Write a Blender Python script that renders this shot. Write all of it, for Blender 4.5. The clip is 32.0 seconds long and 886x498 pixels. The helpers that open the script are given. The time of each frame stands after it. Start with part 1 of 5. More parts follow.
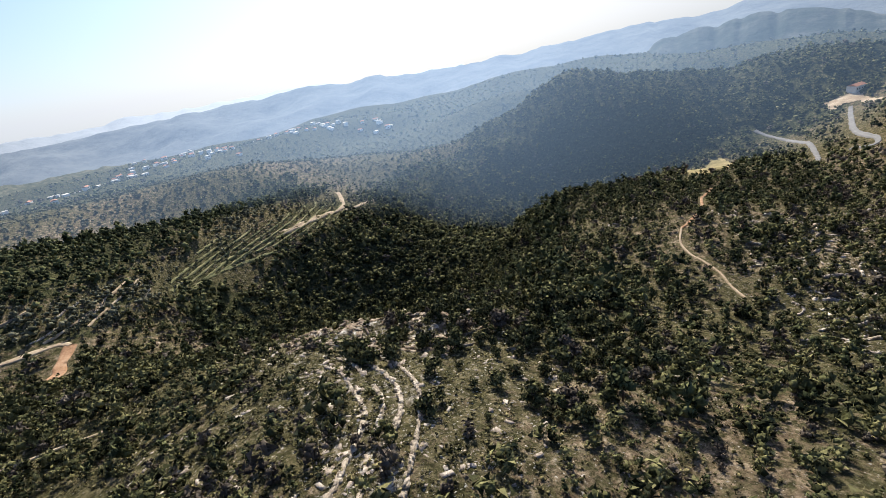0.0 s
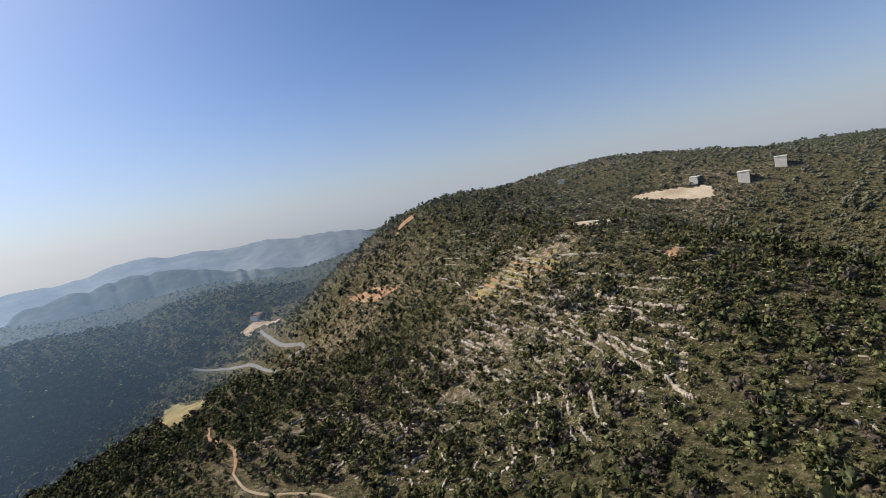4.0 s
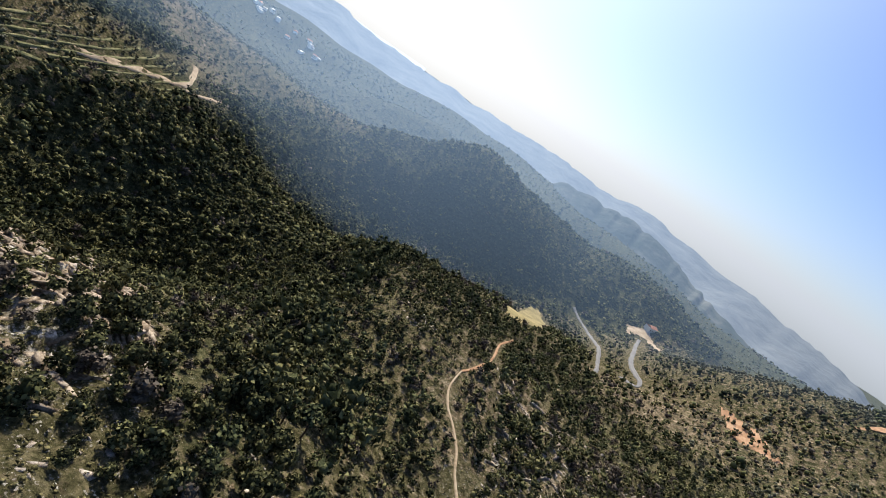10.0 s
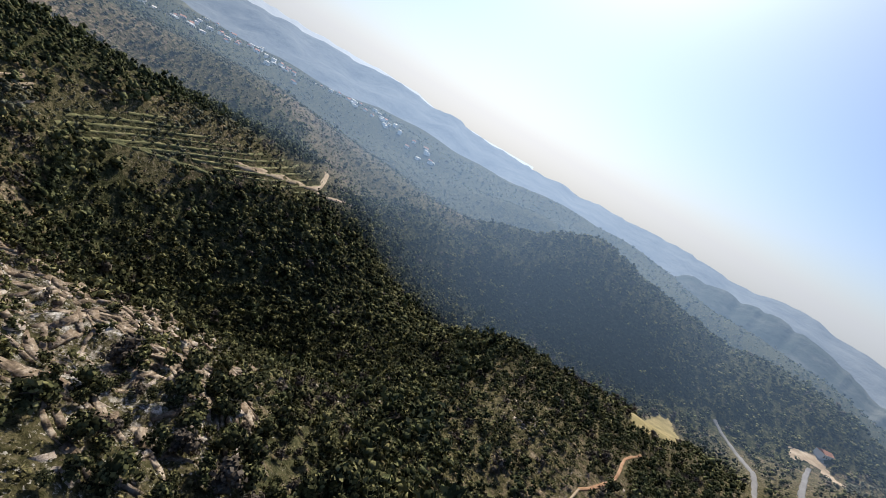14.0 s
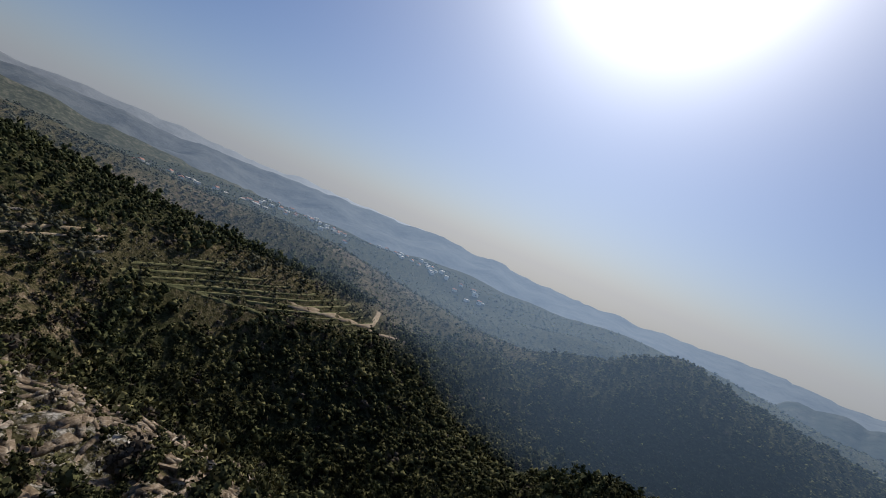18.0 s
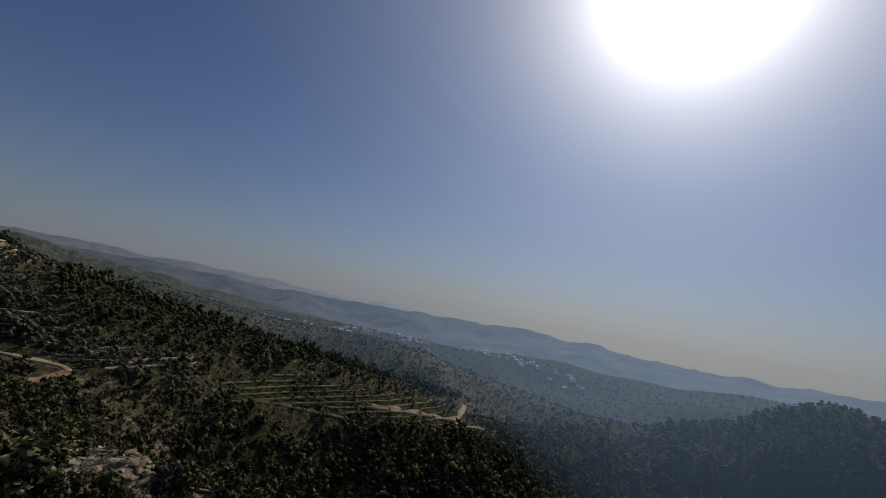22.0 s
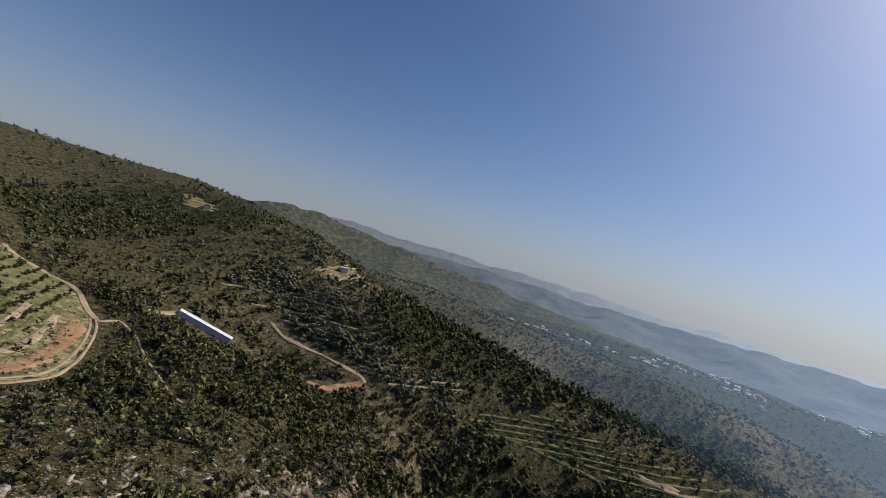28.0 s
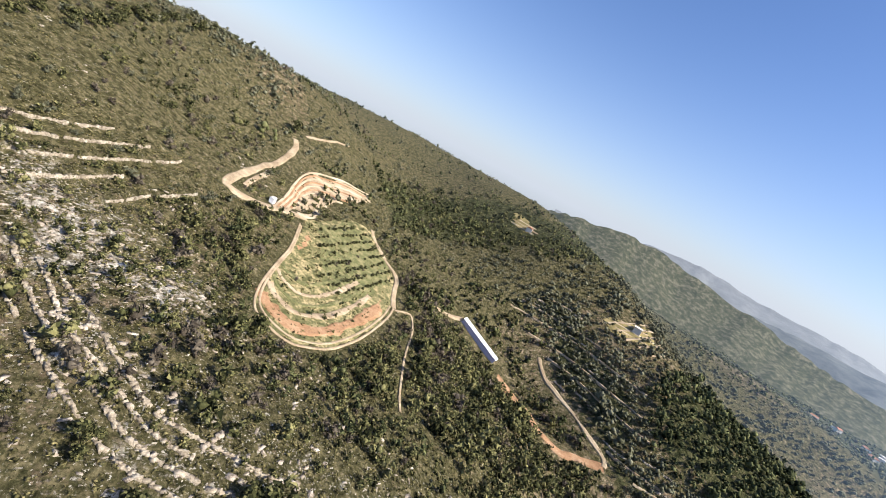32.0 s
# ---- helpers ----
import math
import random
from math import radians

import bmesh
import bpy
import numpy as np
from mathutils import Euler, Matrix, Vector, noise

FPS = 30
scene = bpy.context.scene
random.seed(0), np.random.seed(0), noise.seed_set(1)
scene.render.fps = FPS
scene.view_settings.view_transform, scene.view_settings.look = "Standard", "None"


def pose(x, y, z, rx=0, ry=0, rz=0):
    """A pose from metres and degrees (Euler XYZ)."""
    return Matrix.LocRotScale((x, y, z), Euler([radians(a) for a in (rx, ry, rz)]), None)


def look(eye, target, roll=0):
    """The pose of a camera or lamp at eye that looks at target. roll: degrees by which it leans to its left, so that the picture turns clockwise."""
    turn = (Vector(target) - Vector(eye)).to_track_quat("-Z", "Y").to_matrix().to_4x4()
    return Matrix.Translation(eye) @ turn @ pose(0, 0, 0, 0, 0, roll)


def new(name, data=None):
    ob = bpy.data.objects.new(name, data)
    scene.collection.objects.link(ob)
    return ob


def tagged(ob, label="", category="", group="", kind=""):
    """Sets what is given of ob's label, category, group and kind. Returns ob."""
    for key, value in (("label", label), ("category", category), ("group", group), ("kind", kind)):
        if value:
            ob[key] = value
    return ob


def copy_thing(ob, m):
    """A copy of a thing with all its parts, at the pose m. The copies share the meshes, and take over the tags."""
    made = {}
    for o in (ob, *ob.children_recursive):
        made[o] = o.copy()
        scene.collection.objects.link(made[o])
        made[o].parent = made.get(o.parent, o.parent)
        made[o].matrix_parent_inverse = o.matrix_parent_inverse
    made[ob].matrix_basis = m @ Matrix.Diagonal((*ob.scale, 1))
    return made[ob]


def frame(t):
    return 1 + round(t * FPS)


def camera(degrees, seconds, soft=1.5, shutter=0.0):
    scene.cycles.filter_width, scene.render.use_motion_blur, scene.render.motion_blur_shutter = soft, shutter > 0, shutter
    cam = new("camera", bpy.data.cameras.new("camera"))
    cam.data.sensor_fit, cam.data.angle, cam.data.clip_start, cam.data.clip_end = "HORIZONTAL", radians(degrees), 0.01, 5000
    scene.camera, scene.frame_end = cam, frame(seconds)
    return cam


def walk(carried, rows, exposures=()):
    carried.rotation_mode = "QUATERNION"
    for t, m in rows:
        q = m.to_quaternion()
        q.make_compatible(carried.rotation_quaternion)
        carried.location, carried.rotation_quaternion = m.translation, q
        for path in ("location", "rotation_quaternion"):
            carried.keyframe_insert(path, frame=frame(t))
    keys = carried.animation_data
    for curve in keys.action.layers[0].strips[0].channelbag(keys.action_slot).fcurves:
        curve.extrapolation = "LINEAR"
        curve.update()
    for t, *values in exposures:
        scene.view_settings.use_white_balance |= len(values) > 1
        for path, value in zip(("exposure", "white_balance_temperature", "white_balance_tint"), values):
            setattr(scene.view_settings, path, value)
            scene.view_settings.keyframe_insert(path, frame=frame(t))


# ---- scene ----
# ------------------------------------------------------------------ camera
cam = camera(88.0, 32.0, soft=0.6)
walk(cam, [
    (0.0, pose(-2.53, 11.75, 137.11, 65.52, 10.61, 31.63)),
    (0.5, pose(-7.63, 13.75, 133.03, 68.61, 9.43, 25.99)),
    (1.0, pose(-13.93, 16.64, 130.81, 72.42, 10.52, 16.10)),
    (1.5, pose(-20.93, 21.55, 128.78, 76.13, 12.43, 4.76)),
    (2.0, pose(-28.45, 26.33, 125.64, 81.25, 15.32, -7.82)),
    (2.5, pose(-36.97, 29.08, 123.81, 85.19, 16.45, -18.85)),
    (3.0, pose(-42.77, 33.41, 126.63, 85.27, 17.55, -29.65)),
    (3.5, pose(-44.42, 36.61, 129.76, 83.30, 15.68, -36.41)),
    (5.5, pose(-27.92, 52.83, 129.38, 81.25, -10.37, -23.28)),
    (6.0, pose(-26.36, 53.68, 129.96, 80.43, -13.74, -19.64)),
    (6.5, pose(-24.42, 54.09, 129.94, 79.74, -16.49, -15.55)),
    (7.0, pose(-22.43, 54.25, 130.59, 78.36, -19.76, -10.03)),
    (7.5, pose(-20.72, 54.09, 131.62, 76.83, -22.33, -4.73)),
    (8.0, pose(-19.05, 53.72, 132.35, 74.76, -25.34, 2.09)),
    (8.5, pose(-17.81, 54.69, 132.95, 72.84, -27.93, 8.49)),
    (9.0, pose(-15.87, 53.30, 135.36, 70.55, -29.65, 15.81)),
    (9.5, pose(-14.01, 53.35, 136.69, 68.51, -31.03, 22.27)),
    (10.0, pose(-12.85, 53.83, 138.21, 66.49, -32.83, 29.32)),
    (10.5, pose(-12.65, 54.35, 138.73, 65.60, -33.88, 34.04)),
    (11.0, pose(-11.78, 54.78, 139.69, 65.30, -34.04, 37.78)),
    (11.5, pose(-11.64, 55.46, 139.47, 65.52, -33.35, 39.43)),
    (12.0, pose(-11.62, 56.17, 139.37, 66.07, -32.18, 40.77)),
    (12.5, pose(-11.55, 57.20, 138.64, 66.95, -31.19, 41.50)),
    (13.0, pose(-12.11, 58.60, 137.28, 68.12, -30.12, 42.38)),
    (13.5, pose(-13.03, 59.89, 135.94, 69.22, -29.29, 43.15)),
    (14.0, pose(-14.08, 61.26, 134.12, 70.73, -28.28, 43.98)),
    (14.5, pose(-15.64, 62.52, 131.66, 72.40, -27.76, 44.73)),
    (16.5, pose(-19.71, 69.44, 120.62, 80.62, -24.73, 48.03)),
    (17.0, pose(-21.49, 70.95, 117.04, 83.02, -23.90, 48.39)),
    (17.5, pose(-22.01, 72.70, 113.94, 85.06, -22.75, 48.64)),
    (18.0, pose(-21.45, 74.63, 111.72, 87.23, -21.54, 49.22)),
    (18.5, pose(-20.34, 76.37, 109.81, 89.09, -20.21, 49.79)),
    (19.0, pose(-18.61, 78.52, 107.86, 91.10, -18.64, 50.60)),
    (19.5, pose(-15.71, 80.66, 106.17, 92.67, -16.97, 51.77)),
    (20.0, pose(-12.12, 83.28, 105.00, 94.09, -15.26, 53.43)),
    (20.5, pose(-8.73, 85.22, 103.73, 95.22, -13.48, 54.94)),
    (21.0, pose(-6.81, 86.71, 101.76, 96.22, -11.80, 56.64)),
    (21.5, pose(-6.05, 87.55, 100.06, 96.87, -10.83, 58.18)),
    (22.0, pose(-5.84, 87.69, 99.02, 97.30, -9.78, 60.03)),
    (22.5, pose(-6.02, 88.09, 98.85, 97.49, -9.24, 61.97)),
    (23.0, pose(-6.46, 88.88, 99.52, 97.45, -8.71, 64.59)),
    (23.5, pose(-5.95, 89.85, 101.43, 97.18, -8.57, 67.16)),
    (24.0, pose(-5.31, 91.75, 104.27, 96.71, -8.78, 70.51)),
    (24.5, pose(-4.57, 93.41, 107.77, 96.04, -9.43, 73.55)),
    (25.0, pose(-4.58, 94.97, 111.44, 95.17, -10.00, 77.14)),
    (25.5, pose(-4.56, 95.86, 114.99, 94.31, -10.47, 80.31)),
    (26.0, pose(-5.00, 97.56, 117.75, 93.46, -11.13, 84.11)),
    (26.5, pose(-4.58, 99.63, 120.30, 92.70, -11.73, 87.23)),
    (28.5, pose(-16.32, 124.46, 126.14, 89.19, -16.28, 103.82)),
    (29.0, pose(-17.38, 126.28, 128.67, 87.93, -17.97, 107.42)),
    (29.5, pose(-18.39, 127.79, 130.80, 86.81, -19.37, 110.59)),
    (30.0, pose(-19.61, 130.12, 133.42, 85.34, -20.78, 114.53)),
    (30.5, pose(-22.00, 132.88, 138.04, 81.98, -23.37, 122.54)),
    (31.0, pose(-26.74, 133.25, 142.56, 77.74, -24.93, 131.45)),
    (31.5, pose(-31.04, 131.09, 144.23, 76.17, -25.97, 137.59)),
    (32.0, pose(-35.77, 128.48, 144.90, 76.42, -26.67, 144.79)),
], exposures=[(0.0, 0.5), (2.0, 0.1), (3.5, 0.0), (5.5, 0.2), (9.0, 0.42), (13.0, 0.3), (16.5, -0.3), (19.0, -0.85), (21.5, -1.3), (23.0, -1.45), (24.5, -1.42), (26.0, -1.25), (28.5, -0.3), (30.0, 0.22), (32.0, 0.7)])

# ------------------------------------------------------------------ sky and sun
SUN_AZ, SUN_EL = -35.0, 39.0      # degrees, clockwise from +y; above the horizon
world = bpy.data.worlds.new("sky")
scene.world = world
world.use_nodes = True
wn, wl = world.node_tree.nodes, world.node_tree.links
wn.clear()
w_out = wn.new("ShaderNodeOutputWorld")
w_bg = wn.new("ShaderNodeBackground")
w_sky = wn.new("ShaderNodeTexSky")
w_sky.sky_type = 'NISHITA'
w_sky.sun_disc = False
w_sky.sun_elevation = radians(SUN_EL)
w_sky.sun_rotation = radians(SUN_AZ)
w_sky.altitude = 400
w_sky.air_density = 1.0
w_sky.dust_density = 0.7
w_sky.ozone_density = 3.0
w_bg.inputs["Strength"].default_value = 0.088


def w_math(op, x, y=0.0, clamp=False):
    m = wn.new("ShaderNodeMath")
    m.operation, m.use_clamp = op, clamp
    for sock, v in ((m.inputs[0], x), (m.inputs[1], y)):
        if isinstance(v, (int, float)):
            sock.default_value = v
        else:
            wl.new(v, sock)
    return m.outputs[0]


def w_mix(fac, x, y, mode='MIX'):
    m = wn.new("ShaderNodeMix")
    m.data_type, m.blend_type, m.clamp_factor = 'RGBA', mode, True
    for sock, v in ((m.inputs[0], fac), (m.inputs[6], x), (m.inputs[7], y)):
        if isinstance(v, (int, float)):
            sock.default_value = v
        elif isinstance(v, tuple):
            sock.default_value = (*v, 1)
        else:
            wl.new(v, sock)
    return m.outputs[2]


# hazy winter air: a milky band over the horizon and a bright aureole round the sun
w_at = wn.new("ShaderNodeTexCoord")
w_up = wn.new("ShaderNodeSeparateXYZ")
wl.new(w_at.outputs["Generated"], w_up.inputs[0])
w_low = w_math('POWER', w_math('SUBTRACT', 1.0, w_math('ABSOLUTE', w_up.outputs["Z"]), True), 7.0)
w_dot = wn.new("ShaderNodeVectorMath")
w_dot.operation = 'DOT_PRODUCT'
w_dot.inputs[1].default_value = (math.sin(radians(SUN_AZ)) * math.cos(radians(SUN_EL)), math.cos(radians(SUN_AZ)) * math.cos(radians(SUN_EL)), math.sin(radians(SUN_EL)))
wl.new(w_at.outputs["Generated"], w_dot.inputs[0])
w_near = w_math('MAXIMUM', w_dot.outputs["Value"], 0.0)
w_blue = w_mix(1.0, w_sky.outputs["Color"], (0.84, 0.985, 1.26), 'MULTIPLY')
w_hazy = w_mix(w_math('MULTIPLY', w_low, 0.85), w_blue, (4.9, 5.3, 6.1))
w_halo = w_math('ADD', w_math('MULTIPLY', w_math('POWER', w_near, 40.0), 24.0), w_math('MULTIPLY', w_math('POWER', w_near, 7.0), 6.6))
w_halo = w_math('ADD', w_halo, w_math('MULTIPLY', w_math('POWER', w_near, 150.0), 60.0))
w_halo = w_math('ADD', w_halo, w_math('MULTIPLY', w_math('MULTIPLY', w_low, w_math('POWER', w_near, 3.0)), 4.5))
w_glow = w_mix(1.0, (1.0, 0.955, 0.90), w_halo, 'MULTIPLY')
w_all = w_mix(1.0, w_hazy, w_glow, 'ADD')
wl.new(w_all, w_bg.inputs["Color"])
wl.new(w_bg.outputs[0], w_out.inputs["Surface"])

sun = bpy.data.lights.new("sun", 'SUN')
sun.energy, sun.angle, sun.color = 5.0, radians(0.55), (1.0, 0.925, 0.81)
sun_ob = new("sun", sun)
s_dir = Vector((math.sin(radians(SUN_AZ)) * math.cos(radians(SUN_EL)),
                math.cos(radians(SUN_AZ)) * math.cos(radians(SUN_EL)), math.sin(radians(SUN_EL))))
sun_ob.matrix_world = look(tuple(s_dir * 400), (0, 0, 0))


# ------------------------------------------------------------------ materials
def material(name, rough=0.9, spec=0.3):
    m = bpy.data.materials.new(name)
    m.use_nodes = True
    n = m.node_tree.nodes
    b = n["Principled BSDF"]
    b.inputs["Roughness"].default_value = rough
    b.inputs["Specular IOR Level"].default_value = spec
    return m, n, m.node_tree.links, b


def node_noise(n, l, scale, detail=4.0, coord="Object", rough=0.6, stretch=None):
    tc = n.new("ShaderNodeTexCoord")
    t = n.new("ShaderNodeTexNoise")
    t.inputs["Scale"].default_value = scale
    t.inputs["Detail"].default_value = detail
    t.inputs["Roughness"].default_value = rough
    src = tc.outputs[coord]
    if stretch:
        mp = n.new("ShaderNodeMapping")
        mp.inputs["Scale"].default_value = stretch
        l.new(src, mp.inputs["Vector"])
        src = mp.outputs["Vector"]
    l.new(src, t.inputs["Vector"])
    return t.outputs["Fac"]


def node_ramp(n, l, fac, stops):
    r = n.new("ShaderNodeValToRGB")
    e = r.color_ramp.elements
    while len(e) < len(stops):
        e.new(0.5)
    for el, (p, c) in zip(e, stops):
        el.position, el.color = p, (*c, 1)
    l.new(fac, r.inputs["Fac"])
    return r.outputs["Color"]


def node_mix(n, l, fac, a, b, mode='MIX'):
    m = n.new("ShaderNodeMix")
    m.data_type, m.blend_type = 'RGBA', mode
    for sock, v in ((m.inputs[0], fac), (m.inputs[6], a), (m.inputs[7], b)):
        if isinstance(v, (int, float)):
            sock.default_value = v
        elif isinstance(v, tuple):
            sock.default_value = (*v, 1)
        else:
            l.new(v, sock)
    return m.outputs[2]


def node_math(n, l, op, a, b=0.0, clamp=False):
    m = n.new("ShaderNodeMath")
    m.operation, m.use_clamp = op, clamp
    for sock, v in ((m.inputs[0], a), (m.inputs[1], b)):
        if isinstance(v, (int, float)):
            sock.default_value = v
        else:
            l.new(v, sock)
    return m.outputs[0]


def node_bump(n, l, b, height, strength=0.5, dist=0.2):
    k = n.new("ShaderNodeBump")
    k.inputs["Strength"].default_value = strength
    k.inputs["Distance"].default_value = dist
    l.new(height, k.inputs["Height"])
    l.new(k.outputs["Normal"], b.inputs["Normal"])


def haze_towards_sun(n, l):
    """Strength of the painted haze glow: brighter towards the sun."""
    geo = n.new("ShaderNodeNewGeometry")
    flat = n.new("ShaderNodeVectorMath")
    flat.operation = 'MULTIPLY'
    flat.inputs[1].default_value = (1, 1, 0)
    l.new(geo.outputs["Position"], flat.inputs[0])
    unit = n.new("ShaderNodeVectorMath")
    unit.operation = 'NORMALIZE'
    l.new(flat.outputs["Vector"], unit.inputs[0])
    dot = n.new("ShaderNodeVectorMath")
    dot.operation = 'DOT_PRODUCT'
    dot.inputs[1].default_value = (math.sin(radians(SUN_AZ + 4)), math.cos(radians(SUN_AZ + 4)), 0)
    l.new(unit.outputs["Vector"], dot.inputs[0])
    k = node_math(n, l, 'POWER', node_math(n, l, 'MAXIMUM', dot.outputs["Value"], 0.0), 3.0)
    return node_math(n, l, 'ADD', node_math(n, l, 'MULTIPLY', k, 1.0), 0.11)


def painted_haze(n, l, b):
    """Haze painted as emission on ground, plants and buildings, growing from 345 m outwards."""
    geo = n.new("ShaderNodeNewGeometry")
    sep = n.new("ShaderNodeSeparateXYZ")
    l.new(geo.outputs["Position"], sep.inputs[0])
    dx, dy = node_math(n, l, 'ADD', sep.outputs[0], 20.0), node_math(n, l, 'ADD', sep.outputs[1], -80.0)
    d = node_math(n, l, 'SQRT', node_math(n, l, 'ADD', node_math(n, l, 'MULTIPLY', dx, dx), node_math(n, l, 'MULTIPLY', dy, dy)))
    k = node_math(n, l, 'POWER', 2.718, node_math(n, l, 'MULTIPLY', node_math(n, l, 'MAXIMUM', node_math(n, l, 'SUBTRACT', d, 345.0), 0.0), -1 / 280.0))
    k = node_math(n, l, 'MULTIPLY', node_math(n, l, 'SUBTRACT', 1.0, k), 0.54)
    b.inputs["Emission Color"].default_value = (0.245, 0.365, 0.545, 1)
    l.new(node_math(n, l, 'MULTIPLY', haze_towards_sun(n, l), k), b.inputs["Emission Strength"])


def mat_plain(name, stops, scale, fine=None, rough=0.9, bump=0.4, dist=0.1, spec=0.2):
    """Two scales of noise over a ramp of colours, with haze painted on far out."""
    m, n, l, b = material(name, rough, spec)
    a = node_noise(n, l, scale)
    f = node_noise(n, l, fine or scale * 9, 5)
    mix = node_math(n, l, 'ADD', node_math(n, l, 'MULTIPLY', a, 0.6), node_math(n, l, 'MULTIPLY', f, 0.4))
    l.new(node_ramp(n, l, mix, stops), b.inputs["Base Color"])
    node_bump(n, l, b, f, bump, dist)
    painted_haze(n, l, b)
    return m


def mat_leaf(name, dark, mid, light):
    m, n, l, b = material(name, 0.85, 0.04)
    g = n.new("ShaderNodeNewGeometry")
    big = node_noise(n, l, 0.09, 2)
    fine = node_noise(n, l, 2.2, 3)
    v = node_math(n, l, 'ADD', node_math(n, l, 'MULTIPLY', big, 0.62), node_math(n, l, 'MULTIPLY', g.outputs["Random Per Island"], 0.42))
    v = node_math(n, l, 'ADD', v, node_math(n, l, 'MULTIPLY', fine, 0.2))
    l.new(node_ramp(n, l, v, [(0.42, dark), (0.61, mid), (0.82, light)]), b.inputs["Base Color"])
    node_bump(n, l, b, fine, 0.6, 0.3)
    # far crowns glow to imitate haze
    painted_haze(n, l, b)
    return m


M_OAK = mat_leaf("oak_leaves", (0.012, 0.014, 0.006), (0.076, 0.078, 0.032), (0.215, 0.198, 0.086))
M_PINE = mat_leaf("pine_needles", (0.010, 0.014, 0.006), (0.060, 0.068, 0.030), (0.165, 0.168, 0.073))
M_OLIVE = mat_leaf("olive_leaves", (0.062, 0.062, 0.036), (0.112, 0.112, 0.070), (0.18, 0.175, 0.115))
M_SCRUB = mat_leaf("scrub_leaves", (0.025, 0.023, 0.010), (0.105, 0.094, 0.040), (0.25, 0.212, 0.098))
M_TWIGS = mat_leaf("leafless_twigs", (0.050, 0.040, 0.030), (0.095, 0.078, 0.058), (0.15, 0.125, 0.095))
M_BARK = mat_plain("bark", [(0.3, (0.06, 0.045, 0.032)), (0.7, (0.16, 0.125, 0.09))], 3.0)
M_STONE = mat_plain("limestone", [(0.36, (0.15, 0.118, 0.088)), (0.5, (0.37, 0.31, 0.245)), (0.64, (0.60, 0.54, 0.455))], 0.3, 2.2, 0.95, 0.8, 0.25)
M_WALL = mat_plain("dry_stone", [(0.36, (0.14, 0.11, 0.076)), (0.5, (0.33, 0.275, 0.205)), (0.64, (0.54, 0.475, 0.38))], 0.5, 2.2, 0.95, 1.0, 0.3)
M_CLIFF = mat_plain("layered_limestone", [(0.36, (0.07, 0.05, 0.032)), (0.5, (0.20, 0.15, 0.10)), (0.64, (0.42, 0.35, 0.265))], 0.5, 1.8, 0.95, 1.0, 0.3)
M_DIRT = mat_plain("pale_dirt", [(0.36, (0.22, 0.16, 0.098)), (0.5, (0.36, 0.275, 0.178)), (0.64, (0.50, 0.405, 0.28))], 0.12, 1.4)
M_RED = mat_plain("red_earth", [(0.36, (0.20, 0.105, 0.052)), (0.5, (0.34, 0.195, 0.105)), (0.64, (0.46, 0.31, 0.19))], 0.15, 1.5)
M_ASPHALT = mat_plain("worn_asphalt", [(0.3, (0.13, 0.125, 0.12)), (0.7, (0.23, 0.225, 0.215))], 0.2, 3.0)
M_QUARRY = mat_plain("cut_limestone_ground", [(0.36, (0.33, 0.25, 0.16)), (0.5, (0.46, 0.37, 0.248)), (0.64, (0.58, 0.485, 0.355))], 0.06, 0.8)
M_FIELD = mat_plain("dry_grass_field", [(0.36, (0.13, 0.108, 0.042)), (0.5, (0.23, 0.185, 0.075)), (0.64, (0.34, 0.265, 0.125))], 0.12, 1.6)
M_MEADOW = mat_plain("rough_meadow", [(0.40, (0.07, 0.074, 0.026)), (0.5, (0.17, 0.153, 0.068)), (0.60, (0.42, 0.33, 0.175))], 0.3, 1.3)
M_GRASS = mat_plain("green_grass", [(0.38, (0.075, 0.080, 0.032)), (0.5, (0.150, 0.148, 0.060)), (0.62, (0.28, 0.24, 0.12))], 0.25, 2.0)
M_WHITE = mat_plain("white_sheeting", [(0.3, (0.80, 0.80, 0.82)), (0.7, (0.88, 0.88, 0.89))], 0.4, 3.0, 0.28, 0.1, 0.02, 0.6)
M_MAUVE = mat_plain("pale_lilac_cladding", [(0.3, (0.42, 0.40, 0.52)), (0.7, (0.52, 0.50, 0.62))], 0.4, 3.0, 0.6, 0.1, 0.02)
M_PLASTER = mat_plain("pale_plaster", [(0.3, (0.52, 0.47, 0.40)), (0.7, (0.70, 0.66, 0.58))], 0.3, 2.0)
M_TILE = mat_plain("clay_roof_tiles", [(0.3, (0.30, 0.13, 0.07)), (0.7, (0.45, 0.22, 0.13))], 0.5, 3.0)
M_CAR = mat_plain("dark_car_paint", [(0.4, (0.02, 0.022, 0.026)), (0.6, (0.035, 0.037, 0.042))], 2.0, 9.0, 0.3, 0.02, 0.01, 0.5)
M_GLASS, _n, _l, _b = material("window_glass", 0.1, 0.5)
_b.inputs["Base Color"].default_value = (0.03, 0.035, 0.04, 1)


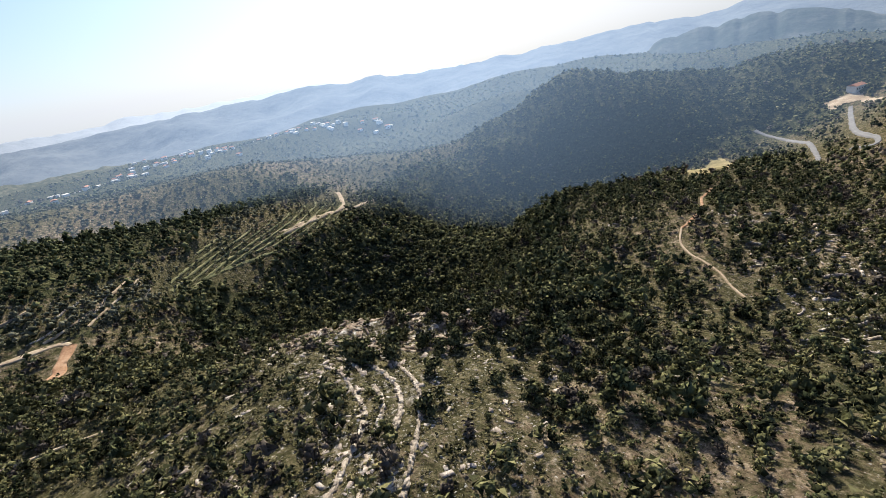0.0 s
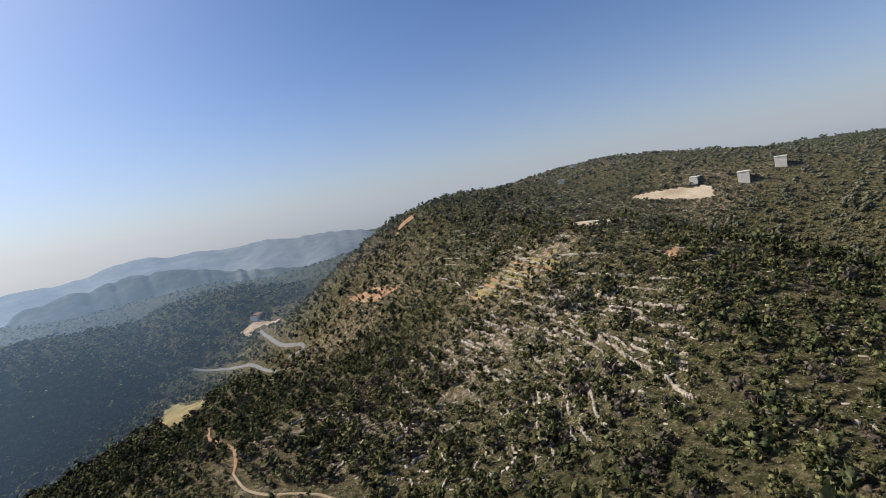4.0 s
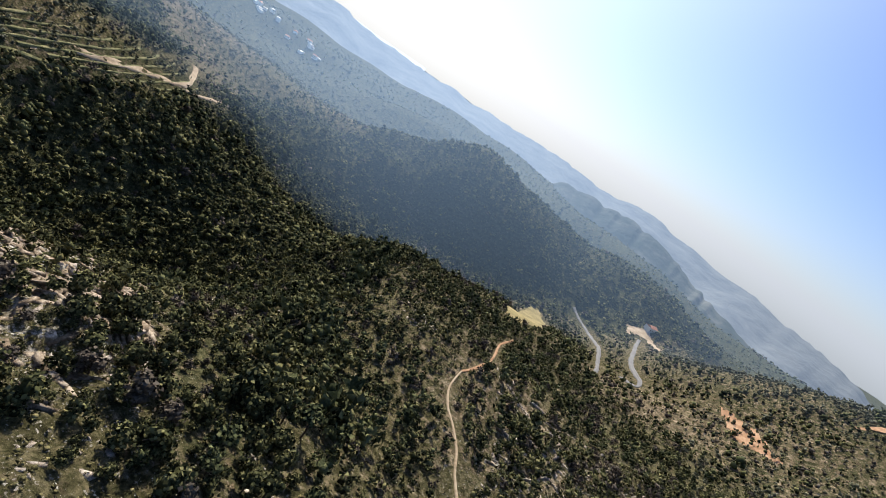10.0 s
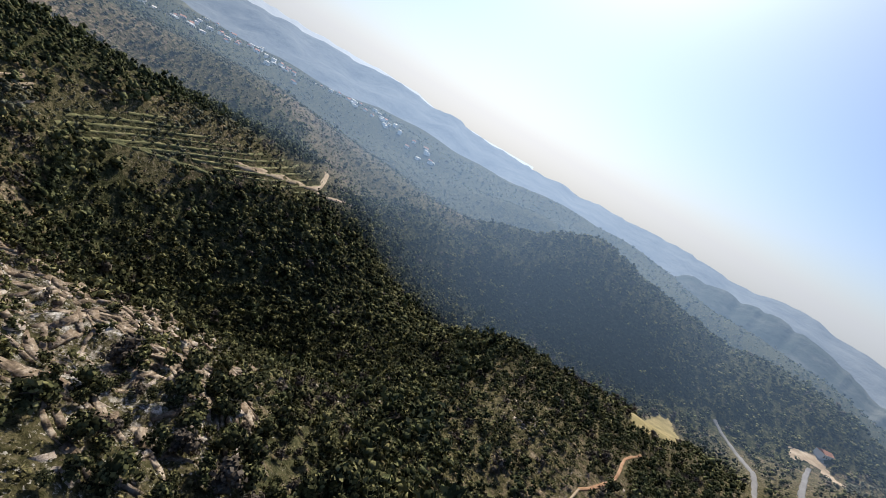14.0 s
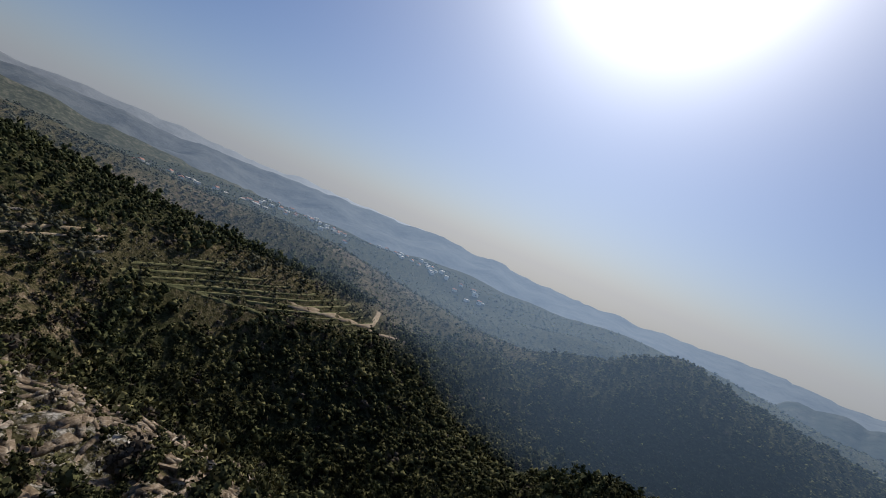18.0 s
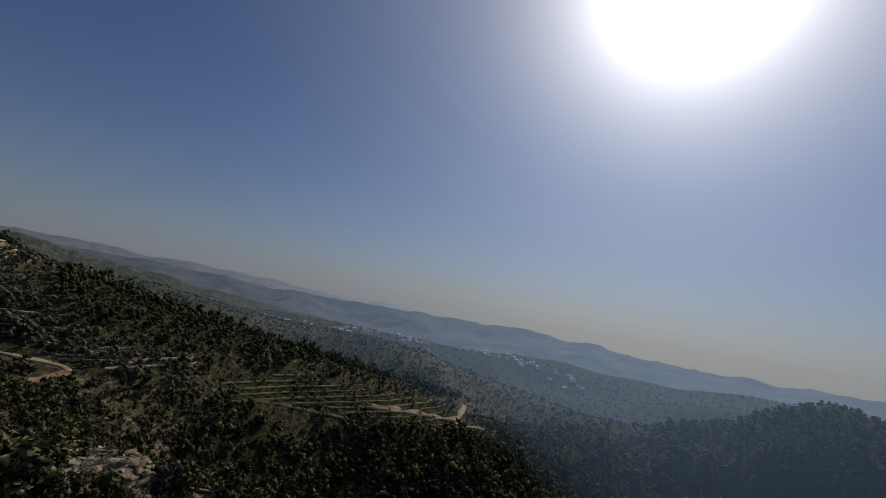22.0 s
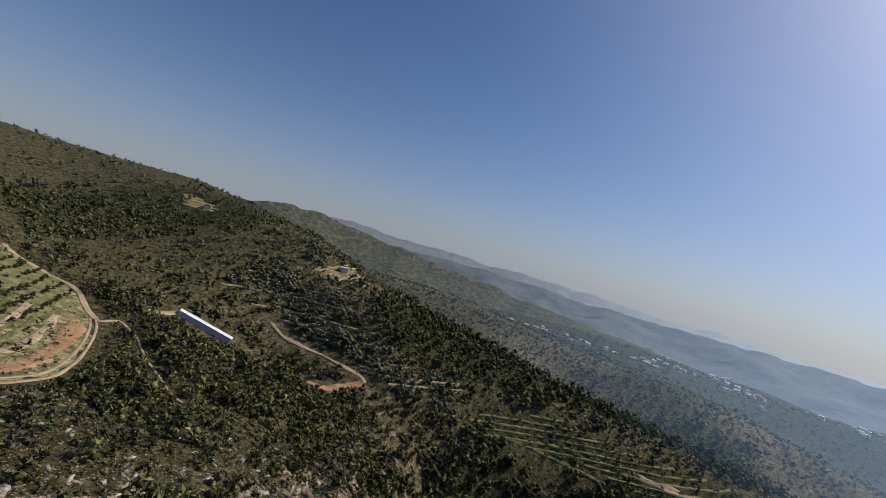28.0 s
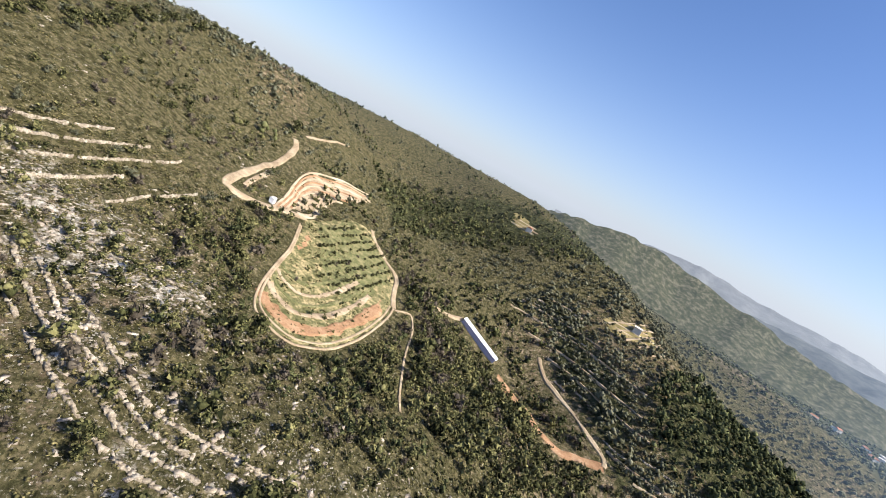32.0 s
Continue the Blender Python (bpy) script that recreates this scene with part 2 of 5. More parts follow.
def mat_ground():
    m, n, l, b = material("hillside", 1.0, 0.03)
    at = n.new("ShaderNodeAttribute")
    at.attribute_name = "cover"
    sep = n.new("ShaderNodeSeparateColor")
    l.new(at.outputs["Color"], sep.inputs[0])
    soil = node_ramp(n, l, node_noise(n, l, 0.22, 8, rough=0.75), [(0.38, (0.078, 0.057, 0.036)), (0.5, (0.195, 0.146, 0.092)), (0.62, (0.37, 0.29, 0.195))])
    grass = node_ramp(n, l, node_noise(n, l, 0.45, 7, rough=0.75), [(0.38, (0.028, 0.027, 0.012)), (0.5, (0.085, 0.076, 0.036)), (0.62, (0.185, 0.155, 0.085))])
    rock = node_ramp(n, l, node_noise(n, l, 0.5, 7, rough=0.7), [(0.40, (0.12, 0.098, 0.072)), (0.5, (0.37, 0.33, 0.27)), (0.60, (0.62, 0.575, 0.50))])
    wood = node_ramp(n, l, node_noise(n, l, 0.3, 6, rough=0.75), [(0.38, (0.020, 0.023, 0.010)), (0.5, (0.050, 0.053, 0.024)), (0.64, (0.115, 0.108, 0.055))])
    patch = node_noise(n, l, 0.35, 6, rough=0.7)
    g = node_math(n, l, 'MULTIPLY', node_math(n, l, 'SUBTRACT', node_math(n, l, 'ADD', sep.outputs[1], patch), 0.82), 7.0, True)
    c = node_mix(n, l, g, soil, grass)
    # tufts and small stones
    tuft = node_math(n, l, 'MULTIPLY', node_math(n, l, 'SUBTRACT', node_noise(n, l, 1.1, 3, rough=0.6), 0.55), 14.0, True)
    c = node_mix(n, l, node_math(n, l, 'MULTIPLY', tuft, 0.75), c, (0.045, 0.046, 0.018))
    grit = node_math(n, l, 'ADD', node_noise(n, l, 1.7, 3, rough=0.55), node_math(n, l, 'MULTIPLY', sep.outputs[0], 0.45))
    grit = node_math(n, l, 'MULTIPLY', node_math(n, l, 'SUBTRACT', grit, 0.74), 16.0, True)
    c = node_mix(n, l, node_math(n, l, 'MULTIPLY', grit, 0.8), c, rock)
    patch2 = node_noise(n, l, 0.22, 8, rough=0.76)
    r = node_math(n, l, 'MULTIPLY', node_math(n, l, 'SUBTRACT', node_math(n, l, 'ADD', sep.outputs[0], patch2), 0.92), 9.0, True)
    c = node_mix(n, l, r, c, rock)
    w = node_math(n, l, 'MULTIPLY', node_math(n, l, 'SUBTRACT', node_math(n, l, 'ADD', sep.outputs[2], patch), 0.9), 6.0, True)
    c = node_mix(n, l, w, c, wood)
    l.new(c, b.inputs["Base Color"])
    node_bump(n, l, b, node_noise(n, l, 0.9, 7, rough=0.72), 1.0, 1.0)
    # emission stands in for haze on the far ground
    painted_haze(n, l, b)
    return m


M_GROUND = mat_ground()


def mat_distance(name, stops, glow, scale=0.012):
    """Far range: woods and bare ground, with haze painted in as a glow."""
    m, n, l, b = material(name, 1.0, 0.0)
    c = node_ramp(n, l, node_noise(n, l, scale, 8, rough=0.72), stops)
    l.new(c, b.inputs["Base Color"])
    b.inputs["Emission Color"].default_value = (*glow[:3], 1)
    l.new(node_math(n, l, 'MULTIPLY', haze_towards_sun(n, l), glow[3]), b.inputs["Emission Strength"])
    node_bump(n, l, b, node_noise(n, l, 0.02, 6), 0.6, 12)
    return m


# ------------------------------------------------------------------ the lie of the land
def hashed(ix, iy, seed):
    h = (ix.astype(np.int64) * 374761393 + iy.astype(np.int64) * 668265263 + seed * 982451653) & 0x7fffffff
    h = ((h ^ (h >> 13)) * 1274126177) & 0x7fffffff
    return ((h ^ (h >> 16)) & 0xffff) / 65535.0


def lumps(x, y, size, seed):
    """Smooth value noise in -1..1 with lumps of that many metres."""
    u, v = x / size, y / size
    iu, iv = np.floor(u), np.floor(v)
    fu, fv = u - iu, v - iv
    fu, fv = fu * fu * (3 - 2 * fu), fv * fv * (3 - 2 * fv)
    a, b = hashed(iu, iv, seed), hashed(iu + 1, iv, seed)
    c, d = hashed(iu, iv + 1, seed), hashed(iu + 1, iv + 1, seed)
    return 2 * ((a * (1 - fu) + b * fu) * (1 - fv) + (c * (1 - fu) + d * fu) * fv) - 1


FORMS = []


def rise(x, y, high, wide):
    FORMS.append((x, y, high, wide))


def hollow(x, y, deep, wide):
    FORMS.append((x, y, -deep, wide))


rise(560, 0, 52, 320)
rise(-100, -360, 64, 180)
rise(-580, -240, 32, 180)
hollow(-460, 720, 67, 180)
rise(-340, -360, 29, 110)
rise(470, -360, 15, 110)
rise(200, -270, 25, 110)
hollow(290, 0, 32, 110)
rise(740, 180, 18, 110)
hollow(-700, 270, 7, 110)
hollow(-160, 360, 85, 110)
rise(740, 360, 32, 110)
rise(470, 450, 50, 110)
hollow(-700, 540, 31, 110)
rise(740, 630, 16, 110)
hollow(-70, 900, 38, 110)
hollow(200, 900, 36, 110)
hollow(470, 900, 7, 110)
rise(-400, -180, 41, 70)
rise(20, -120, 32, 70)
hollow(500, 0, 11, 70)
rise(-580, 60, 10, 70)
rise(-400, 60, 16, 70)
hollow(-160, 120, 20, 70)
hollow(20, 180, 13, 70)
rise(-460, 240, 16, 70)
rise(500, 240, 16, 70)
rise(200, 360, 18, 70)
hollow(-400, 420, 24, 70)
rise(320, 420, 23, 70)
hollow(140, 540, 40, 70)
hollow(-340, 600, 17, 70)
rise(-100, 600, 44, 70)
rise(20, 660, 35, 70)
rise(440, 660, 15, 70)
hollow(-700, 780, 23, 70)
hollow(-280, 840, 13, 70)
rise(-160, -225, 20, 45)
rise(-70, -225, 23, 45)
rise(20, -225, 14, 45)
hollow(-250, -135, 18, 45)
hollow(-205, -90, 26, 45)
rise(-385, -45, 13, 45)
hollow(-250, 0, 26, 45)
hollow(20, 0, 7, 45)
rise(-295, 45, 16, 45)
rise(-70, 45, 12, 45)
hollow(-205, 135, 13, 45)
rise(155, 135, 6, 45)
hollow(-70, 180, 9, 45)
hollow(-160, 225, 15, 45)
rise(155, 225, 9, 45)
hollow(-295, 270, 10, 45)
rise(-115, 315, 24, 45)
hollow(20, 315, 10, 45)
rise(155, 315, 11, 45)
rise(-70, 360, 9, 45)
hollow(65, 405, 34, 45)
hollow(-115, 495, 17, 45)
rise(65, 585, 12, 45)
rise(-205, 630, 28, 45)
hollow(200, 630, 22, 45)
hollow(-295, 675, 11, 45)
rise(-115, 720, 15, 45)
hollow(-50, 615, 27, 140)
rise(-215, -110, 28, 55)
hollow(-260, 245, 17, 55)
hollow(-95, 435, 10, 55)
rise(-50, 230, 12, 38)
hollow(125, 345, 18, 55)
hollow(-185, 105, 10, 38)
rise(65, 410, 18, 55)
hollow(85, 180, 11, 38)
rise(180, 190, 11, 55)
hollow(-5, 425, 15, 55)
rise(-65, 100, 7, 38)
rise(-335, 10, 7, 55)
hollow(10, 140, 5, 38)
rise(640, 1240, 7, 55)
hollow(60, 500, 6, 55)
rise(30, 365, 6, 55)
rise(-245, 115, 8, 38)
rise(-335, -130, 3, 55)
hollow(-245, -215, 8, 55)
hollow(-90, 20, 2, 38)
hollow(-145, 15, 2, 38)
hollow(-105, 175, 3, 38)
hollow(-125, -130, 7, 38)
hollow(145, 225, 2, 55)
hollow(-520, 180, 2, 62)
rise(-520, 780, 5, 62)
rise(-520, 840, 3, 62)
hollow(-520, 900, 6, 62)
hollow(-460, -240, 3, 62)
hollow(-460, -180, 3, 62)
hollow(-460, 0, 6, 62)
hollow(-460, 60, 8, 62)
hollow(-460, 120, 7, 62)
hollow(-460, 180, 13, 62)
hollow(-460, 240, 12, 62)
rise(-460, 360, 3, 62)
rise(-460, 780, 6, 62)
rise(-460, 840, 9, 62)
rise(-400, -300, 3, 62)
hollow(-400, -180, 5, 62)
rise(-400, -60, 3, 62)
hollow(-400, 0, 6, 62)
hollow(-400, 60, 11, 62)
hollow(-400, 120, 4, 62)
hollow(-400, 180, 18, 62)
hollow(-400, 240, 20, 62)
hollow(-400, 300, 7, 62)
rise(-400, 780, 5, 62)
rise(-400, 840, 10, 62)
rise(-400, 900, 8, 62)
rise(-340, -300, 4, 62)
hollow(-340, -180, 4, 62)
rise(-340, -60, 10, 62)
rise(-340, 0, 6, 62)
rise(-340, 120, 14, 62)
rise(-340, 180, 12, 62)
rise(-340, 240, 8, 62)
hollow(-340, 360, 6, 62)
hollow(-340, 420, 2, 62)
rise(-340, 600, 3, 62)
rise(-340, 660, 2, 62)
rise(-340, 780, 2, 62)
rise(-340, 840, 6, 62)
rise(-340, 900, 7, 62)
hollow(-280, -180, 2, 62)
rise(-280, -60, 3, 62)
hollow(-280, 0, 2, 62)
hollow(-280, 60, 13, 62)
hollow(-280, 120, 8, 62)
rise(-280, 240, 17, 62)
rise(-280, 300, 10, 62)
hollow(-280, 360, 3, 62)
hollow(-280, 420, 4, 62)
rise(-280, 540, 4, 62)
rise(-280, 600, 9, 62)
rise(-280, 660, 5, 62)
rise(-280, 900, 2, 62)
rise(-220, -300, 2, 62)
hollow(-220, -180, 3, 62)
rise(-220, -120, 2, 62)
hollow(-220, 0, 3, 62)
rise(-220, 60, 6, 62)
hollow(-220, 120, 13, 62)
hollow(-220, 180, 40, 62)
hollow(-220, 240, 15, 62)
hollow(-220, 360, 2, 62)
hollow(-220, 420, 7, 62)
hollow(-220, 480, 7, 62)
rise(-220, 600, 6, 62)
rise(-220, 660, 2, 62)
rise(-160, -300, 2, 62)
hollow(-160, -180, 3, 62)
rise(-160, -120, 3, 62)
hollow(-160, 0, 4, 62)
rise(-160, 60, 17, 62)
rise(-160, 120, 20, 62)
hollow(-160, 180, 7, 62)
hollow(-160, 240, 9, 62)
hollow(-160, 420, 9, 62)
hollow(-160, 480, 10, 62)
hollow(-160, 660, 2, 62)
hollow(-160, 720, 2, 62)
hollow(-160, 900, 3, 62)
hollow(-100, -300, 2, 62)
hollow(-100, -240, 3, 62)
hollow(-100, 0, 7, 62)
hollow(-100, 60, 10, 62)
hollow(-100, 120, 2, 62)
rise(-100, 180, 7, 62)
rise(-100, 240, 4, 62)
rise(-100, 360, 4, 62)
rise(-100, 420, 3, 62)
rise(-100, 480, 3, 62)
rise(-100, 540, 5, 62)
hollow(-100, 660, 5, 62)
hollow(-100, 720, 3, 62)
hollow(-100, 900, 10, 62)
hollow(-40, -300, 2, 62)
hollow(-40, -240, 3, 62)
rise(-40, 0, 6, 62)
hollow(-40, 120, 5, 62)
rise(-40, 180, 3, 62)
hollow(-40, 300, 2, 62)
rise(-40, 360, 6, 62)
rise(-40, 420, 5, 62)
hollow(-40, 480, 8, 62)
hollow(-40, 540, 10, 62)
hollow(-40, 600, 7, 62)
hollow(-40, 660, 7, 62)
hollow(-40, 720, 3, 62)
hollow(-40, 840, 2, 62)
hollow(-40, 900, 16, 62)
rise(20, 0, 4, 62)
rise(20, 60, 2, 62)
rise(20, 180, 3, 62)
hollow(20, 300, 3, 62)
rise(20, 360, 3, 62)
hollow(20, 480, 12, 62)
hollow(20, 540, 13, 62)
hollow(20, 600, 8, 62)
hollow(20, 660, 4, 62)
hollow(20, 900, 14, 62)
hollow(80, 120, 3, 62)
hollow(80, 240, 5, 62)
hollow(80, 300, 6, 62)
hollow(80, 360, 2, 62)
rise(80, 480, 8, 62)
rise(80, 540, 4, 62)
hollow(80, 900, 6, 62)
rise(140, 120, 5, 62)
rise(140, 180, 9, 62)
hollow(140, 300, 7, 62)
rise(140, 420, 7, 62)
rise(140, 480, 12, 62)
rise(140, 540, 5, 62)
rise(200, 180, 6, 62)
rise(200, 240, 2, 62)
rise(200, 360, 4, 62)
rise(200, 420, 11, 62)
rise(200, 480, 10, 62)
rise(200, 540, 3, 62)
hollow(260, 60, 4, 62)
hollow(260, 120, 12, 62)
hollow(260, 180, 13, 62)
hollow(260, 240, 5, 62)
rise(260, 420, 5, 62)
rise(260, 480, 4, 62)
hollow(320, 120, 5, 62)
hollow(320, 180, 5, 62)
hollow(320, 360, 2, 62)
hollow(320, 420, 3, 62)
rise(380, 180, 4, 62)
rise(380, 240, 5, 62)
rise(380, 300, 4, 62)
hollow(380, 420, 4, 62)
hollow(380, 480, 3, 62)
rise(440, 300, 3, 62)
rise(440, 360, 2, 62)
hollow(500, 180, 4, 62)
hollow(500, 240, 4, 62)
rise(500, 360, 2, 62)
hollow(560, 180, 3, 62)
hollow(560, 240, 4, 62)


def lie(x, y):
    """The smooth height of the land."""
    x, y = np.asarray(x, float), np.asarray(y, float)
    far = np.hypot(x + 20, y - 120)
    z = 60.0 - 52 * np.clip((far - 520) / 620, 0, 1) - 150 * np.clip((far - 1300) / 500, 0, 1)
    for a, b, h, w in FORMS:
        z = z + h * np.exp(-((x - a) ** 2 + (y - b) ** 2) / (2 * w * w))
    return z


def inside(x, y, poly, soft=6.0):
    """1 inside the polygon, 0 outside, soft at the edge."""
    x, y = np.asarray(x, float), np.asarray(y, float)
    hit = np.zeros(x.shape, bool)
    best = np.full(x.shape, 1e9)
    for (x0, y0), (x1, y1) in zip(poly, poly[1:] + poly[:1]):
        if y0 != y1:
            hit ^= ((y0 > y) != (y1 > y)) & (x < (x1 - x0) * (y - y0) / (y1 - y0) + x0)
        dx, dy = x1 - x0, y1 - y0
        t = np.clip(((x - x0) * dx + (y - y0) * dy) / (dx * dx + dy * dy + 1e-9), 0, 1)
        best = np.minimum(best, np.hypot(x - x0 - t * dx, y - y0 - t * dy))
    return np.clip(0.5 + np.where(hit, best, -best) / (2 * soft), 0, 1)


def near_line(x, y, pts):
    """Distance to a polyline."""
    best = np.full(np.shape(x), 1e9)
    for (x0, y0), (x1, y1) in zip(pts, pts[1:]):
        dx, dy = x1 - x0, y1 - y0
        t = np.clip(((x - x0) * dx + (y - y0) * dy) / (dx * dx + dy * dy + 1e-9), 0, 1)
        best = np.minimum(best, np.hypot(x - x0 - t * dx, y - y0 - t * dy))
    return best


def wander(x, y):
    """Nudges a place, so that the edges of natural cover run unevenly."""
    return x + 11 * lumps(x, y, 31, 91) + 5 * lumps(x, y, 11, 92), y + 11 * lumps(x, y, 31, 93) + 5 * lumps(x, y, 11, 94)


# areas of the plan
NOSE = [(-112, 80), (-84, 92), (-48, 84), (-22, 52), (-32, 14), (-52, 18), (-62, 44), (-84, 56), (-110, 64)]
CIRCLE = [(-126, -71), (-112, -43), (-102, -26), (-93, -10), (-88, 3), (-88, 10), (-92, 17), (-97, 20), (-107, 18), (-121, 10), (-136, -1), (-157, -20), (-173, -48), (-174, -67), (-177, -92), (-161, -95), (-138, -79)]
BARE = [(-108, -67), (-119, -87), (-132, -113), (-145, -126), (-163, -130), (-187, -131), (-187, -123), (-160, -110), (-140, -91), (-128, -78)]
STRIPS = [(-266, 110), (-287, 118), (-310, 161), (-315, 218), (-330, 268), (-330, 296), (-313, 311), (-296, 280), (-292, 231), (-290, 182), (-279, 139)]
YELLOW = [(-40, 364), (-35, 493), (-22, 497), (-2, 451), (-11, 363), (-25, 340), (-35, 335)]
QUARRY_A = [(167, 213), (215, 248), (236, 252), (228, 224), (165, 177), (155, 186)]
QUARRY_B = [(317, 272), (337, 258), (349, 242), (360, 211), (344, 202), (332, 235), (324, 261)]
RIGHT_TERRACES = [(109, 249), (122, 231), (140, 223), (136, 201), (138, 183), (129, 181), (119, 187), (108, 205), (105, 220)]
ROCK_SPINE = [(-114, 92), (-74, 66), (-48, 54), (-34, 44), (-40, 22), (-50, 24), (-56, 40), (-72, 54), (-100, 76)]
ROCK_BAND = [(-22, -31), (-29, -31), (-39, -21), (-52, -12), (-68, -1), (-75, 16), (-82, 23), (-74, 34), (-62, 31), (-51, 20), (-40, 16), (-32, 21)]
HILL_LEDGES = [(70, 100), (150, 90), (260, 140), (330, 210), (310, 330), (200, 350), (120, 290), (110, 220), (120, 140)]
ORCHARD = [(-133, -71), (-157, -90), (-170, -84), (-175, -63), (-170, -47), (-149, -27), (-130, -18), (-120, -23), (-124, -43)]
ROCKY_SLOPE = [(-10, 240), (60, 250), (110, 200), (120, 120), (60, 92), (20, 130), (0, 180)]
CLIFFS = [(-172, 78), (-176, 100), (-160, 118), (-138, 128), (-116, 138), (-88, 132), (-62, 110), (-52, 94), (-50, 80), (-70, 76), (-95, 75), (-130, 72)]
SCRUB_HILL = [(-100, -60), (-60, -10), (-20, 10), (60, -20), (80, -160), (-20, -230), (-100, -190), (-116, -120)]
SCRUB_TERRACES = [(-20, -10), (-66, -22), (-92, -58), (-70, -66), (-40, -60), (0, -40)]
OLIVES = [(-262, -50), (-300, -50), (-312, -10), (-300, 40), (-280, 54), (-286, 76), (-290, 108), (-268, 108), (-255, 82), (-252, 62), (-256, 40), (-262, 10), (-268, -14)]
WOOD_VALLEY = [(-235, 96), (-262, 106), (-279, 136), (-288, 190), (-294, 240), (-304, 300), (-317, 345), (-380, 420), (-300, 520), (-120, 480), (-110, 430), (-95, 300), (-88, 215), (-112, 180), (-140, 146), (-175, 124), (-200, 104)]
PINE_RIDGE = [(-278, 53), (-285, 76), (-291, 111), (-316, 161), (-336, 220), (-340, 300), (-370, 336), (-440, 340), (-450, 200), (-430, 60), (-350, 30), (-300, 38)]
FOREST_HILL = [(-330, 520), (-200, 480), (-60, 470), (60, 520), (150, 600), (180, 700), (60, 780), (-200, 780), (-330, 680)]
PINE_SLOPE = [(-128, 24), (-132, 80), (-170, 100), (-205, 84), (-238, 60), (-228, 4), (-182, -6), (-150, 4)]
KNOB = [(-72, 228), (-60, 250), (-36, 252), (-18, 234), (-16, 210), (-34, 196), (-58, 202)]
EARTH_BANK = [(51, 551), (73, 565), (91, 524), (82, 519), (70, 542), (54, 531)]
EARTH_SCAR = [(160, 392), (176, 404), (198, 406), (188, 394)]
DARK_WOOD = [(-86, 167), (-95, 195), (-71, 197), (-44, 161), (-27, 143), (-34, 118), (-50, 133)]
GULLY = [(40, 90), (-10, 98), (-37, 106), (-49, 116), (-75, 153), (-106, 179), (-170, 270)]
UPPER_YARD = [(-322, -112), (-340, -112), (-344, -140), (-326, -144)]
RIDGE_YARD = [(-320, -14), (-342, -16), (-346, 8), (-324, 12)]
UPPER_WOOD = [(-190, -110), (-200, -190), (-330, -190), (-420, -120), (-400, -60), (-330, -70), (-260, -110)]

TRACK = [(-19, 306), (-22, 280), (-19, 240), (-21, 220), (-24, 210), (-23, 198), (-19, 189), (-14, 183), (-8, 175), (-4, 166), (0, 160)]
ROADS = [[(1, 537), (21, 513), (35, 467), (37, 406), (33, 360)], [(67, 530), (60, 457), (61, 429), (66, 406), (63, 392), (54, 403)]]


def step_up(z, high):
    """A slope turned into terraces of that height."""
    k = z / high
    f = k - np.floor(k)
    return (np.floor(k) + np.clip((f - 0.62) / 0.38, 0, 1) ** 1.0) * high


def slope(x, y):
    """The ground with its lumps, before the terraces."""
    x, y = np.asarray(x, float), np.asarray(y, float)
    z = lie(x, y)
    far = np.hypot(x + 40, y - 110)
    rough = lumps(x, y, 46, 1) * 1.6 + lumps(x, y, 17, 2) * 0.75 + lumps(x, y, 6.5, 3) * 0.35
    calm = 1 - 0.85 * np.maximum.reduce([inside(x, y, p) for p in (CIRCLE, STRIPS, YELLOW, QUARRY_A, QUARRY_B)])
    z = z + rough * calm * np.clip(1.2 - far / 2500, 0.4, 1)
    z = z + lumps(x, y, 120, 7) * 6 * np.clip((far - 420) / 400, 0, 1) + lumps(x, y, 260, 8) * 14 * np.clip((far - 650) / 500, 0, 1)
    ravines = inside(x, y, WOOD_VALLEY, 40) + inside(x, y, FOREST_HILL, 40)
    z = z + ravines * (lumps(x, y, 62, 15) * 6 + lumps(x, y, 30, 16) * 3.2)
    craggy = inside(x, y, CLIFFS, 8)
    z = z + craggy * (np.abs(lumps(x, y, 11, 11)) * 3.4 + np.abs(lumps(x, y, 4.5, 12)) * 1.6 - 1.5)
    stony = inside(x, y, ROCKY_SLOPE, 12)
    z = z + stony * np.abs(lumps(x, y, 5.5, 13)) * 1.1
    return z


TERRACED = [(STRIPS, 2.6), (RIGHT_TERRACES, 2.4), (ROCKY_SLOPE, 2.8), (SCRUB_TERRACES, 2.6), (OLIVES, 2.4)]


def height(x, y):
    """The ground as it is, with its terraces."""
    z = slope(x, y)
    for poly, high in TERRACED:
        m = inside(x, y, poly, 5)
        z = np.where(m > 0, z + m * (step_up(z, high) - z), z)
    return z


def ground_z(x, y):
    return float(height(np.array([x]), np.array([y]))[0])


# ------------------------------------------------------------------ mesh helpers
def mesh_of(name, verts, faces, mat, smooth=False):
    """A mesh from an array of points and an array of triangles or quads."""
    verts, faces = np.asarray(verts, np.float32), np.asarray(faces, np.int32)
    me = bpy.data.meshes.new(name)
    k = faces.shape[1]
    me.vertices.add(len(verts))
    me.vertices.foreach_set("co", verts.ravel())
    me.loops.add(faces.size)
    me.loops.foreach_set("vertex_index", faces.ravel())
    me.polygons.add(len(faces))
    me.polygons.foreach_set("loop_start", np.arange(0, faces.size, k, dtype=np.int32))
    if smooth:
        me.polygons.foreach_set("use_smooth", np.ones(len(faces), bool))
    me.update(calc_edges=True)
    me.materials.append(mat)
    return me


def bm_mesh(name, bm, mat):
    me = bpy.data.meshes.new(name)
    bm.to_mesh(me)
    bm.free()
    me.materials.append(mat)
    return me


